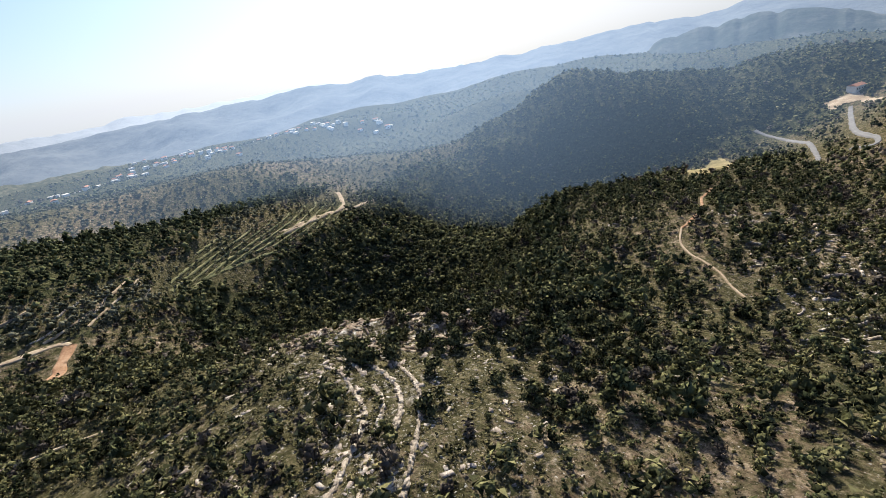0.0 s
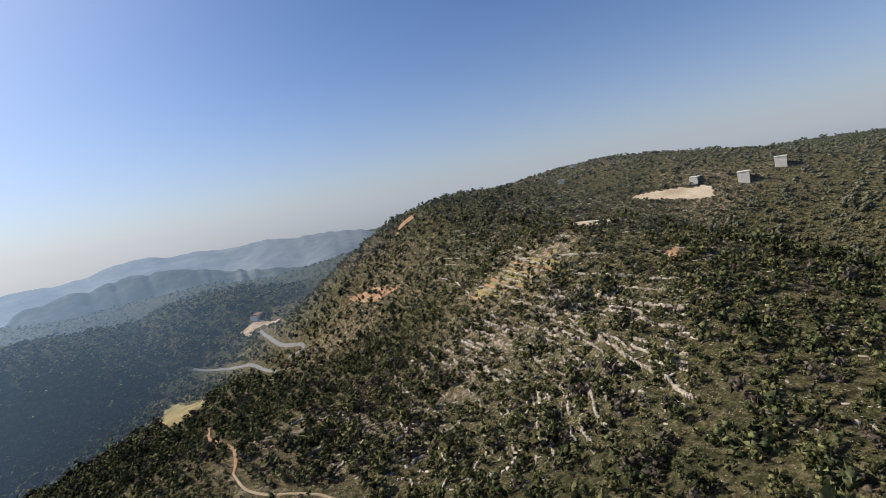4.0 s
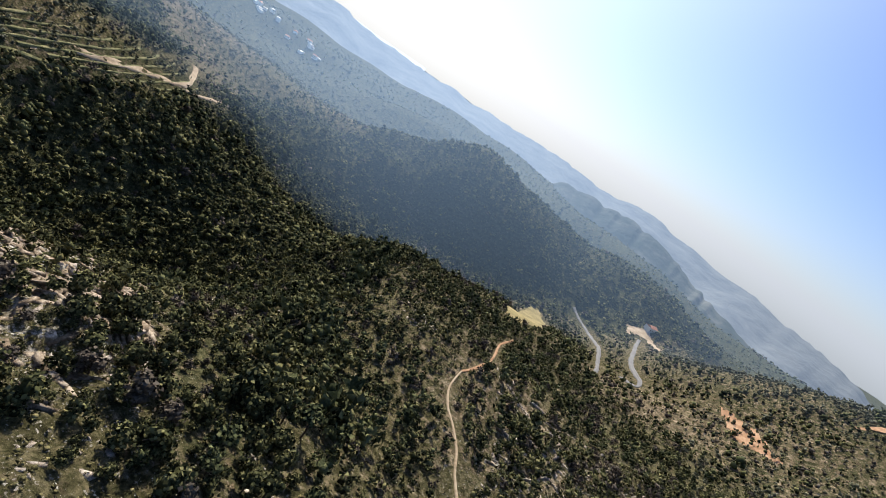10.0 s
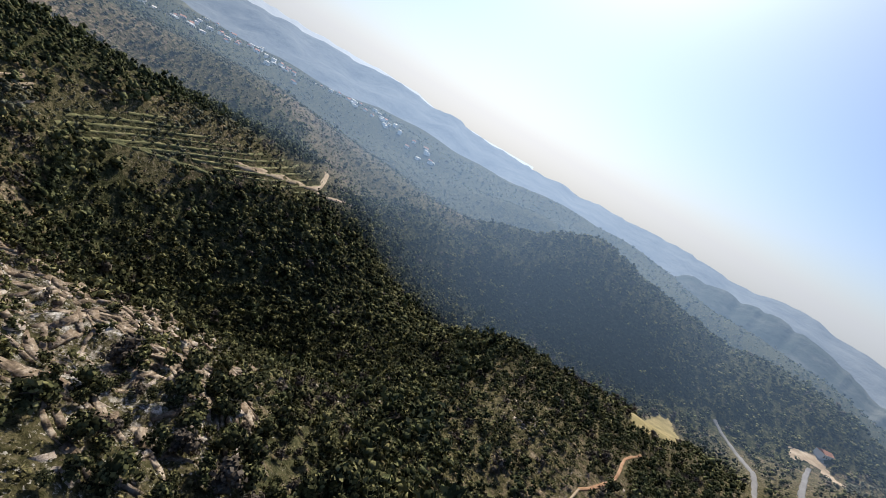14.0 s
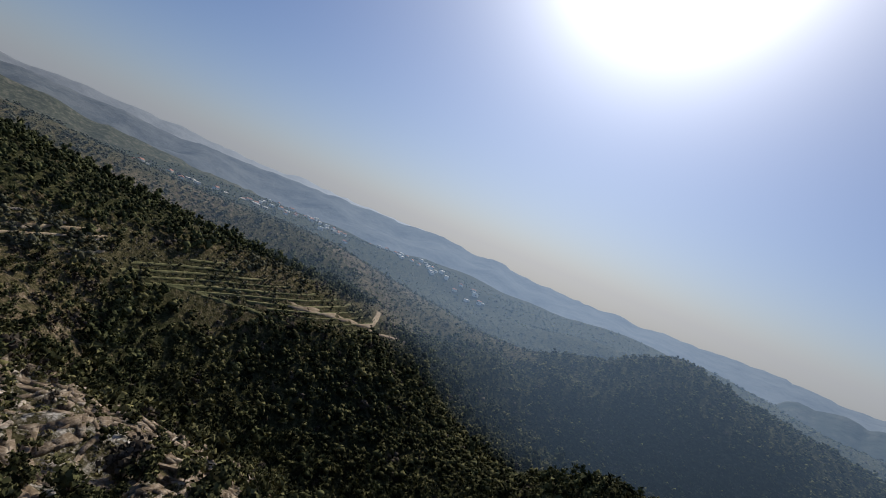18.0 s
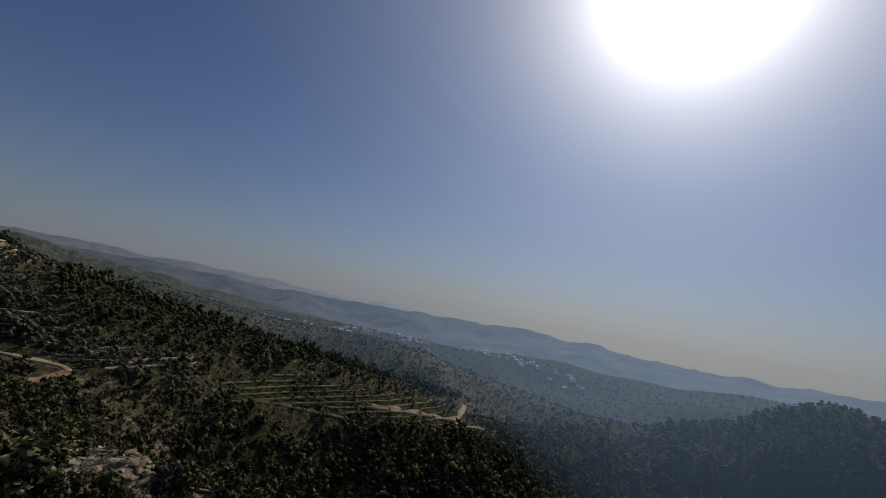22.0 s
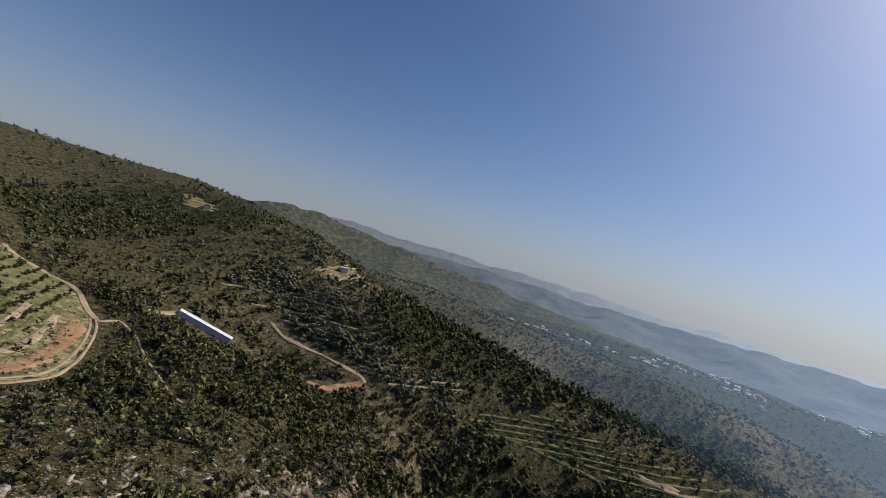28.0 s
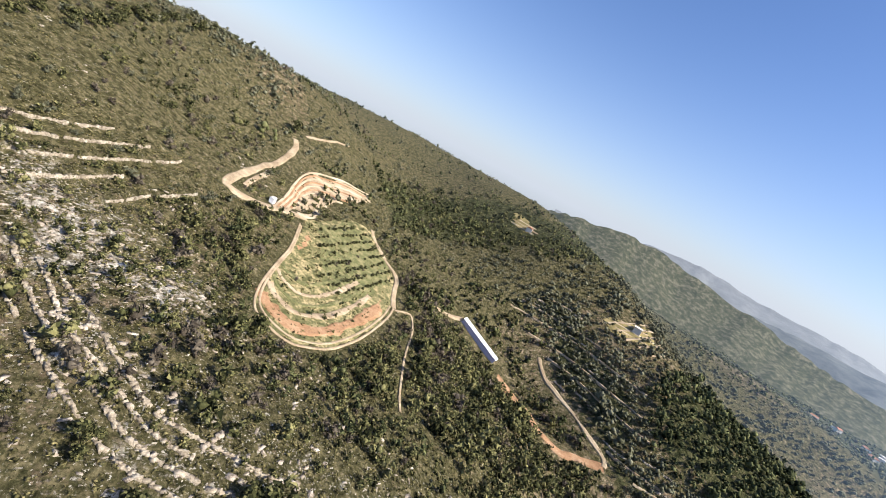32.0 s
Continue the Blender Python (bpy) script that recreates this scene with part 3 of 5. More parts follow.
def part(name, mesh, parent, label="", at=None):
    ob = new(name, mesh)
    ob.parent = parent
    if at is not None:
        ob.matrix_basis = at
    return tagged(ob, label)


def empty(name, m):
    ob = new(name)
    ob.empty_display_size = 0.5
    ob.matrix_basis = m
    return ob


# ------------------------------------------------------------------ ground
def build_ground():
    n, k, reach = 430, 5.2, 4600.0
    u = np.linspace(-1, 1, n)
    w = reach * np.sinh(k * u) / np.sinh(k)
    gx, gy = np.meshgrid(w - 60, w + 110)
    z = height(gx.ravel(), gy.ravel())
    v = np.c_[gx.ravel(), gy.ravel(), z]
    i = np.arange(n * n).reshape(n, n)
    f = np.c_[i[:-1, :-1].ravel(), i[:-1, 1:].ravel(), i[1:, 1:].ravel(), i[1:, :-1].ravel()]
    me = mesh_of("ground", v, f, M_GROUND, True)
    x, y = v[:, 0], v[:, 1]
    ux, uy = wander(x, y)
    rock = 0.24 + 0.2 * np.maximum.reduce([inside(ux, uy, CLIFFS, 14), 0.5 * inside(ux, uy, ROCKY_SLOPE, 26), 0.55 * inside(ux, uy, NOSE, 16), 1.2 * inside(ux, uy, ROCK_BAND, 10), 0.85 * inside(ux, uy, ROCK_SPINE, 8), 0.45 * inside(ux, uy, HILL_LEDGES, 20)])
    rock = np.where(inside(x, y, CIRCLE, 4) > 0.4, 0.05, rock)
    green = 0.47 + 0.08 * ((x > 10) & (y < 180)) + 0.12 * ((x < -150) & (y < -40)) + 0.03 * inside(x, y, SCRUB_HILL, 20) + 0.2 * inside(x, y, CIRCLE, 4) + 0.12 * lumps(x, y, 70, 21)
    far = np.hypot(x + 20, y - 120)
    wood = np.maximum.reduce([inside(ux, uy, p, 15) for p in (WOOD_VALLEY, PINE_RIDGE, FOREST_HILL, UPPER_WOOD, OLIVES)]) * 0.62
    wood = np.maximum(wood, 0.62 * np.clip((far - 420) / 200, 0, 1))
    wood = np.maximum(wood, 0.44 * np.clip((x - 70) / 40, 0, 1) * np.clip((y - 150) / 60, 0, 1))
    wood = np.maximum(wood, 0.5 * np.exp(-(near_line(ux, uy, GULLY) / 34) ** 2))
    wood = np.where(inside(x, y, CIRCLE, 3) > 0.5, 0, np.where(inside(x, y, STRIPS, 3) > 0.5, 0.5, wood))
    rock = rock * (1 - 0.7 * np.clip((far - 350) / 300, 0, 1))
    at = me.color_attributes.new("cover", 'FLOAT_COLOR', 'POINT')
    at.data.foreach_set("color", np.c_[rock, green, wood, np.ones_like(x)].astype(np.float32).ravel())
    tagged(new("ground", me), "rocky Mediterranean hillsides of dry soil, scrub grass and limestone", "ground", kind="structure")


build_ground()


def crest(name, line, deep, mat, label, seed, ragged=1.0):
    """A far range: its crest runs along azimuth, distance and elevation as seen from the middle of the flight."""
    az = np.linspace(line[0][0], line[-1][0], 260)
    a, r, e = np.array(line, float).T
    dist = np.interp(az, a, r)
    top = 124 + dist * np.tan(np.radians(np.interp(az, a, e)))
    top = top + ragged * (lumps(az * 12, az * 0, 31, seed) * 9 + lumps(az * 12, az * 0, 9, seed + 1) * 4)
    verts, rows = [], 26
    for j in range(rows):
        s = j / (rows - 1)
        d = dist - s * deep
        x, y = -20 + d * np.sin(np.radians(az)), 80 + d * np.cos(np.radians(az))
        z = top + (-60 - top) * (s ** 0.85) + ((lumps(x, y, 190, seed + 3) * 26 + lumps(x, y, 80, seed + 4) * 9) * min(1, deep / 900)) * np.sin(math.pi * min(1, s * 1.2))
        verts.append(np.c_[x, y, z])
    back = verts[0].copy()
    back[:, 0] += 500 * np.sin(np.radians(az))
    back[:, 1] += 500 * np.cos(np.radians(az))
    back[:, 2] = -80
    verts = np.concatenate([back] + verts)
    i = np.arange((rows + 1) * 260).reshape(rows + 1, 260)
    f = np.c_[i[:-1, :-1].ravel(), i[1:, :-1].ravel(), i[1:, 1:].ravel(), i[:-1, 1:].ravel()]
    tagged(new(name, mesh_of(name, verts, f, mat, True)), label, "mountain", kind="structure")


# Haze painted on: glow on all four ranges, bluish pale base on the farther.
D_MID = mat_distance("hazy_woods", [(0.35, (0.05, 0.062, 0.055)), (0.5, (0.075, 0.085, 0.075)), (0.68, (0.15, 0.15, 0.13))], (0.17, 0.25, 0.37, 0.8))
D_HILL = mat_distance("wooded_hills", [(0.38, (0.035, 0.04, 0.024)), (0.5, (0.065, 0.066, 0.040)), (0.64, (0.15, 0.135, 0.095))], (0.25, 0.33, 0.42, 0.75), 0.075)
D_FAR = mat_distance("haze_blue", [(0.35, (0.09, 0.10, 0.11)), (0.6, (0.14, 0.15, 0.15))], (0.30, 0.42, 0.60, 0.68))
D_PALE = mat_distance("haze_pale", [(0.35, (0.14, 0.15, 0.16)), (0.6, (0.18, 0.19, 0.2))], (0.56, 0.66, 0.80, 0.9))
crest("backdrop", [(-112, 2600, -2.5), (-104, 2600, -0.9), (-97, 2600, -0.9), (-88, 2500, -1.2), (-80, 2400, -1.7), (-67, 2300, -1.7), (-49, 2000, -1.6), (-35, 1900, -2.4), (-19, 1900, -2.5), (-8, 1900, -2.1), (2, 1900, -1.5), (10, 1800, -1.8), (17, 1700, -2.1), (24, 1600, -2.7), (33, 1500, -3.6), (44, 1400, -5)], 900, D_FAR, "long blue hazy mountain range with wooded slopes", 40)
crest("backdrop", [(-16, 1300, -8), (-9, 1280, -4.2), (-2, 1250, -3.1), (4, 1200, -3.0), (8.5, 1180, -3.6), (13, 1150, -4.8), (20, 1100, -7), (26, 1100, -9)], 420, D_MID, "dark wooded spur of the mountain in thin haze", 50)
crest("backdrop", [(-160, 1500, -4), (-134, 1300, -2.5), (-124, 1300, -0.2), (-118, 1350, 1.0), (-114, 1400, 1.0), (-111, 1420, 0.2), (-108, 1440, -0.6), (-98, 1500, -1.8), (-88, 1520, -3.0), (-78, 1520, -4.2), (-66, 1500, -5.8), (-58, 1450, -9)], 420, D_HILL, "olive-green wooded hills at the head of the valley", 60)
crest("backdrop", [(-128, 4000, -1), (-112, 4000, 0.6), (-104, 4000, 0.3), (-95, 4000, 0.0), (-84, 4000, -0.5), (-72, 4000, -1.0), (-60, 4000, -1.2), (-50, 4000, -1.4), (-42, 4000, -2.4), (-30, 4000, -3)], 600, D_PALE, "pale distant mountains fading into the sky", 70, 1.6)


# ------------------------------------------------------------------ roads and tracks
def smooth_line(pts, step=2.5):
    """A soft curve through the points, as evenly spaced points."""
    p = np.array([pts[0]] + list(pts) + [pts[-1]], float)
    out = []
    for a, b, c, d in zip(p, p[1:], p[2:], p[3:]):
        for t in np.arange(0, 1, step / max(np.linalg.norm(c - b), step)):
            out.append(0.5 * (2 * b + (c - a) * t + (2 * a - 5 * b + 4 * c - d) * t * t + (3 * b - a - 3 * c + d) * t ** 3))
    return np.array(out + [p[-1]])


def ribbon(name, pts, wide, mat, label, category="track", lift=0.28, kind="structure", wobble=0.25, dip=0.5):
    line = smooth_line(pts)
    tang = np.gradient(line, axis=0)
    side = np.c_[-tang[:, 1], tang[:, 0]] / (np.linalg.norm(tang, axis=1, keepdims=True) + 1e-9)
    offs, rise_by = (-0.62, -0.5, -0.25, 0.0, 0.25, 0.5, 0.62), (-dip, lift, lift, lift + 0.06, lift, lift, -dip)
    zc = height(line[:, 0], line[:, 1])
    zc = np.convolve(np.pad(zc, 2, mode="edge"), np.ones(5) / 5, "valid")
    rows = []
    for k, (o, r) in enumerate(zip(offs, rise_by)):
        w = wide * (1 + wobble * lumps(line[:, 0] + 31 * (o > 0), line[:, 1], 5.0, 31))
        q = line + side * (o * w)[:, None]
        zg = height(q[:, 0], q[:, 1])
        rows.append(np.c_[q, np.maximum(zg, zc if 0 < k < 6 else zg) * 0.5 + zg * 0.5 + r])
    v = np.stack(rows, 1).reshape(-1, 3)
    i = np.arange(len(v)).reshape(-1, 7)
    f = np.c_[i[:-1, :-1].ravel(), i[:-1, 1:].ravel(), i[1:, 1:].ravel(), i[1:, :-1].ravel()]
    return tagged(new(name, mesh_of(name, v, f[:, ::-1], mat, True)), label, category, kind=kind)


def patch(name, poly, mat, label, category="field", lift=0.22, step=3.0):
    """A piece of ground cover inside a polygon, following the ground, with a ragged edge."""
    p = np.array(poly, float)
    xs, ys = np.arange(p[:, 0].min() - 4, p[:, 0].max() + 4, step), np.arange(p[:, 1].min() - 4, p[:, 1].max() + 4, step)
    gx, gy = np.meshgrid(xs, ys)
    x, y = gx.ravel(), gy.ravel()
    m = inside(x, y, [tuple(q) for q in poly], 3) + 0.22 * lumps(x, y, 5, 33)
    z = height(x, y) + np.where(m > 0.5, lift, -0.6)
    keep = (m > 0.25).reshape(gx.shape)
    i = np.arange(x.size).reshape(gx.shape)
    ok = keep[:-1, :-1] & keep[:-1, 1:] & keep[1:, 1:] & keep[1:, :-1]
    f = np.c_[i[:-1, :-1][ok], i[:-1, 1:][ok], i[1:, 1:][ok], i[1:, :-1][ok]]
    return tagged(new(name, mesh_of(name, np.c_[x, y, z], f, mat, True)), label, category, kind="structure")


RING = [(-121, -64), (-112, -43), (-102, -26), (-93, -10), (-88, 3), (-88, 10), (-92, 17), (-97, 20), (-107, 18), (-121, 10), (-136, -1), (-152, -15), (-160, -24)]
LOOP = [(-230, -5), (-232, 7), (-231, 19), (-225, 31), (-227, 44), (-236, 49), (-246, 57), (-250, 54), (-253, 40), (-257, 26), (-259, 13), (-261, 0), (-266, -12)]
UPHILL = [(-126, -72), (-116, -70), (-105, -65), (-95, -63), (-88, -64), (-86, -67), (-97, -86), (-111, -108), (-126, -128), (-134, -141), (-136, -151)]
ribbon("road_1", ROADS[0], 2.8, M_ASPHALT, "worn grey asphalt lane winding down the hill", "road", 0.5)
ribbon("road_2", ROADS[1], 2.8, M_ASPHALT, "worn grey asphalt hairpin road on the slope", "road", 0.5)
ribbon("track_1", TRACK[:5], 1.15, M_RED, "orange earth track with a bend beside a shrub")
ribbon("track_2", TRACK[4:], 0.7, M_DIRT, "narrow pale footpath between shrubs")
ribbon("track_3", RING, 0.85, M_DIRT, "pale wheel rut of the ring track round the terraced field")
ribbon("track_4", [(-128 + (x + 128) * 0.945, -40 + (y + 40) * 0.945) for x, y in RING], 0.85, M_DIRT, "pale wheel rut of the ring track round the terraced field")
ribbon("track_5", LOOP[6:], 2.3, M_DIRT, "ochre dirt track climbing between the olive terraces")
ribbon("track_16", LOOP[:7], 4.2, M_RED, "broad orange earth track along the foot of the olive terraces")
ribbon("track_6", UPHILL, 3.4, M_DIRT, "bright dirt road zigzagging up the scrub hill")
ribbon("track_7", [(-300, 213), (-302, 233), (-306, 258), (-308, 280), (-314, 295), (-343, 319), (-345, 318)], 3.5, M_DIRT, "pale dirt track at the end of the field strips")
ribbon("track_8", [(-308, 280), (-305, 304), (-317, 347)], 2.5, M_DIRT, "pale dirt spur below the field strips")
ribbon("track_9", [(-160, -24), (-166, -36), (-175, -52), (-174, -67), (-174, -85), (-176, -93)], 2.4, M_DIRT, "pale dirt track closing the ring below the orchard")
ribbon("track_10", [(-122, -73), (-127, -75), (-135, -83), (-138, -90)], 3.2, M_QUARRY, "bright dirt yard where the tracks meet")
ribbon("track_11", [(-201, -41), (-210, -39), (-221, -39)], 2.4, M_DIRT, "short dirt lane at the end of the shed")
ribbon("track_12", [(-144, -159), (-155, -164), (-168, -170), (-182, -178)], 1.5, M_DIRT, "narrow pale lane on the upper slope")
ribbon("track_13", [(-267, 111), (-279, 133), (-286, 161), (-288, 189), (-287, 213)], 1.4, M_GRASS, "bright grass edge below the field strips")
ribbon("track_14", [(-160, -23), (-171, -24), (-165, -11), (-149, 9), (-136, 28), (-129, 40)], 0.8, M_DIRT, "thin footpath dropping from the ring track")
ribbon("track_15", [(-95, -73), (-102, -86), (-111, -100)], 2.2, M_DIRT, "pale cut bank below the dirt road")
patch("field_1", YELLOW, M_FIELD, "small yellow field of dry grass on the spur")
patch("field_10", CIRCLE, M_MEADOW, "rough dry meadow inside the ring track", lift=0.16, step=2.0)
patch("field_11", ORCHARD, M_GRASS, "fresh grass under the young olive rows", lift=0.24)
patch("field_12", [(-319, -20), (-334, -13), (-353, -5), (-345, 10), (-336, 14), (-323, 2), (-315, -10)], M_FIELD, "dry terraced plot below a low house", lift=0.3)
for k in range(5):
    ribbon("plot_bank", [(-315 - 3 * k, -16 + 8 * k), (-334 - 2 * k, -11 + 7 * k), (-357 + 2 * k, -7 + 5 * k)], 1.3, M_DIRT, "pale stone bank across the terraced plot", "field", 0.5)
patch("field_13", [(105, 394), (124, 368), (130, 333), (110, 355)], M_RED, "scar of orange earth on the hillside", lift=0.4)
patch("field_14", [(196, 206), (200, 204), (199, 184), (194, 185)], M_RED, "scar of orange earth above the terraces", lift=0.4)
patch("field_17", [(133, 133), (142, 142), (144, 135), (137, 125)], M_RED, "small scar of orange earth among shrubs", lift=0.4)
patch("field_15", [(-340, -156), (-345, -137), (-328, -112), (-323, -129)], M_FIELD, "dry rocky clearing in the upper wood", lift=0.4)
patch("field_16", [(111, 242), (122, 227), (137, 220), (134, 202), (135, 186), (128, 185), (119, 190), (110, 205), (107, 218)], M_FIELD, "bare ochre earth of the hillside terraces", lift=0.1)
patch("field_2", BARE, M_DIRT, "bare stepped ground of pale dug earth")
patch("field_3", QUARRY_A, M_QUARRY, "levelled patch of pale dug limestone")
patch("field_4", QUARRY_B, M_QUARRY, "long cutting of bright bare limestone")
patch("field_5", [(-232, -9), (-234, 7), (-232, 20), (-219, 28), (-224, 15), (-224, 1)], M_RED, "bank of red earth below the dirt track", lift=0.3)
patch("field_6", [(-92, -2), (-92, 4), (-95, 10), (-100, 13), (-109, 11), (-121, 4), (-135, -5), (-149, -18), (-156, -26), (-153, -29), (-147, -22), (-134, -10), (-122, -2), (-111, 4), (-103, 6), (-99, 3), (-96, -2), (-96, -7)], M_RED, "strip of reddish ploughed soil along the ring track", lift=0.25)
patch("field_7", EARTH_BANK, M_DIRT, "orange earth bank beside the hill house", lift=0.6)
patch("field_8", EARTH_SCAR, M_RED, "scar of orange earth on the far slope", lift=0.6)
patch("field_9", [(-129, -68), (-123, -60), (-115, -43), (-105, -32), (-110, -36), (-122, -47)], M_RED, "reddish bare bank beside the ring track", lift=0.25)


# ------------------------------------------------------------------ terraces: dry-stone walls and grass strips
GRIDS = {}


def contours(poly, level, cell=2.0):
    """The lines on which the slope stands at a level, inside a polygon."""
    key = (tuple(map(tuple, poly)), cell)
    if key not in GRIDS:
        p = np.array(poly, float)
        xs, ys = np.arange(p[:, 0].min(), p[:, 0].max() + cell, cell), np.arange(p[:, 1].min(), p[:, 1].max() + cell, cell)
        gx, gy = np.meshgrid(xs, ys)
        GRIDS[key] = (xs, ys, slope(gx.ravel(), gy.ravel()).reshape(gx.shape), inside(gx.ravel(), gy.ravel(), [tuple(q) for q in poly], 3).reshape(gx.shape) > 0.5)
    xs, ys, z, ok = GRIDS[key]
    z = z - level
    if z.min() > 0 or z.max() < 0:
        return []
    crossing = np.zeros(z.shape, bool)
    up = z > 0
    crossing[:-1, :-1] = (up[:-1, :-1] != up[:-1, 1:]) | (up[:-1, :-1] != up[1:, :-1]) | (up[1:, 1:] != up[:-1, 1:]) | (up[1:, 1:] != up[1:, :-1])
    links = {}
    for j in range(len(ys) - 1):
        for i in range(len(xs) - 1):
            if not (crossing[j, i] and ok[j, i] and ok[j, i + 1] and ok[j + 1, i] and ok[j + 1, i + 1]):
                continue
            cut = []
            for a, b in (((j, i), (j, i + 1)), ((j, i + 1), (j + 1, i + 1)), ((j + 1, i), (j + 1, i + 1)), ((j, i), (j + 1, i))):
                if (z[a] > 0) != (z[b] > 0):
                    cut.append((a, b))
            if len(cut) == 2:
                for a, b in (cut, cut[::-1]):
                    links.setdefault(a, []).append(b)

    def spot(e):
        a, b = e
        t = z[a] / (z[a] - z[b])
        return (xs[a[1]] + t * (xs[b[1]] - xs[a[1]]), ys[a[0]] + t * (ys[b[0]] - ys[a[0]]))

    lines, seen = [], set()
    for start in sorted(links, key=lambda e: len(links[e])):
        if start in seen:
            continue
        run, at = [start], start
        seen.add(start)
        while True:
            nxt = [e for e in links[at] if e not in seen]
            if not nxt:
                break
            at = nxt[0]
            seen.add(at)
            run.append(at)
        if len(run) > 5:
            lines.append([spot(e) for e in run])
    return lines


CUBE_V = np.array([(a, b, c) for a in (-0.5, 0.5) for b in (-0.5, 0.5) for c in (-0.5, 0.5)])
CUBE_F = np.array([(0, 1, 3, 2), (4, 6, 7, 5), (0, 4, 5, 1), (2, 3, 7, 6), (0, 2, 6, 4), (1, 5, 7, 3)])


def wall_points(line, sink, top, deep, rng, long=0.9, skip=0.0, askew=0.3):
    """Rough blocks laid along a line: a dry-stone wall or a ledge of rock. sink: how deep they stand in the ground; top: how far they rise."""
    p = np.array(line)
    p = np.c_[np.convolve(np.pad(p[:, 0], 2, mode="edge"), np.ones(5) / 5, "valid"), np.convolve(np.pad(p[:, 1], 2, mode="edge"), np.ones(5) / 5, "valid")]
    run = np.r_[0, np.cumsum(np.hypot(*np.diff(p, axis=0).T))]
    n = max(3, int(run[-1] / (long * 0.55)))
    at = (np.arange(n) + rng.uniform(-0.3, 0.3, n)) / n * run[-1]
    at = at[rng.random(n) > skip] if n > 4 else at
    n = len(at)
    x, y = np.interp(at, run, p[:, 0]), np.interp(at, run, p[:, 1])
    ahead = np.interp(at + 0.6, run, p[:, 0]) - np.interp(at - 0.6, run, p[:, 0]), np.interp(at + 0.6, run, p[:, 1]) - np.interp(at - 0.6, run, p[:, 1])
    turn = np.arctan2(ahead[1], ahead[0]) + rng.uniform(-askew, askew, n)
    x, y = x + rng.uniform(-0.2, 0.2, n) * deep, y + rng.uniform(-0.2, 0.2, n) * deep
    size = np.c_[long * rng.uniform(0.6, 1.5, n), deep * rng.uniform(0.45, 1.15, n), (sink + top) * rng.uniform(0.75, 1.15, n)]
    v = (CUBE_V[None] * (1, 1, 1) + rng.uniform(-0.17, 0.17, (n, 8, 3))) * size[:, None, :]
    c, s = np.cos(turn)[:, None], np.sin(turn)[:, None]
    z = height(x, y) + (top - sink) / 2 + rng.uniform(-0.12, 0.12, n) * top
    v = np.stack([c * v[..., 0] - s * v[..., 1] + x[:, None], s * v[..., 0] + c * v[..., 1] + y[:, None], v[..., 2] + z[:, None]], -1).reshape(-1, 3)
    return v, (CUBE_F[None] + (np.arange(n) * 8)[:, None, None]).reshape(-1, 4)


def wall_mesh(line, sink, top, deep, mat, rng, long=0.9):
    return mesh_of("terrace_wall", *wall_points(line, sink, top, deep, rng, long), mat)


def gather(pieces):
    """One array of points and one of faces out of many."""
    vs, fs, k = [], [], 0
    for v, f in pieces:
        vs.append(v)
        fs.append(f + k)
        k += len(v)
    return np.concatenate(vs), np.concatenate(fs)


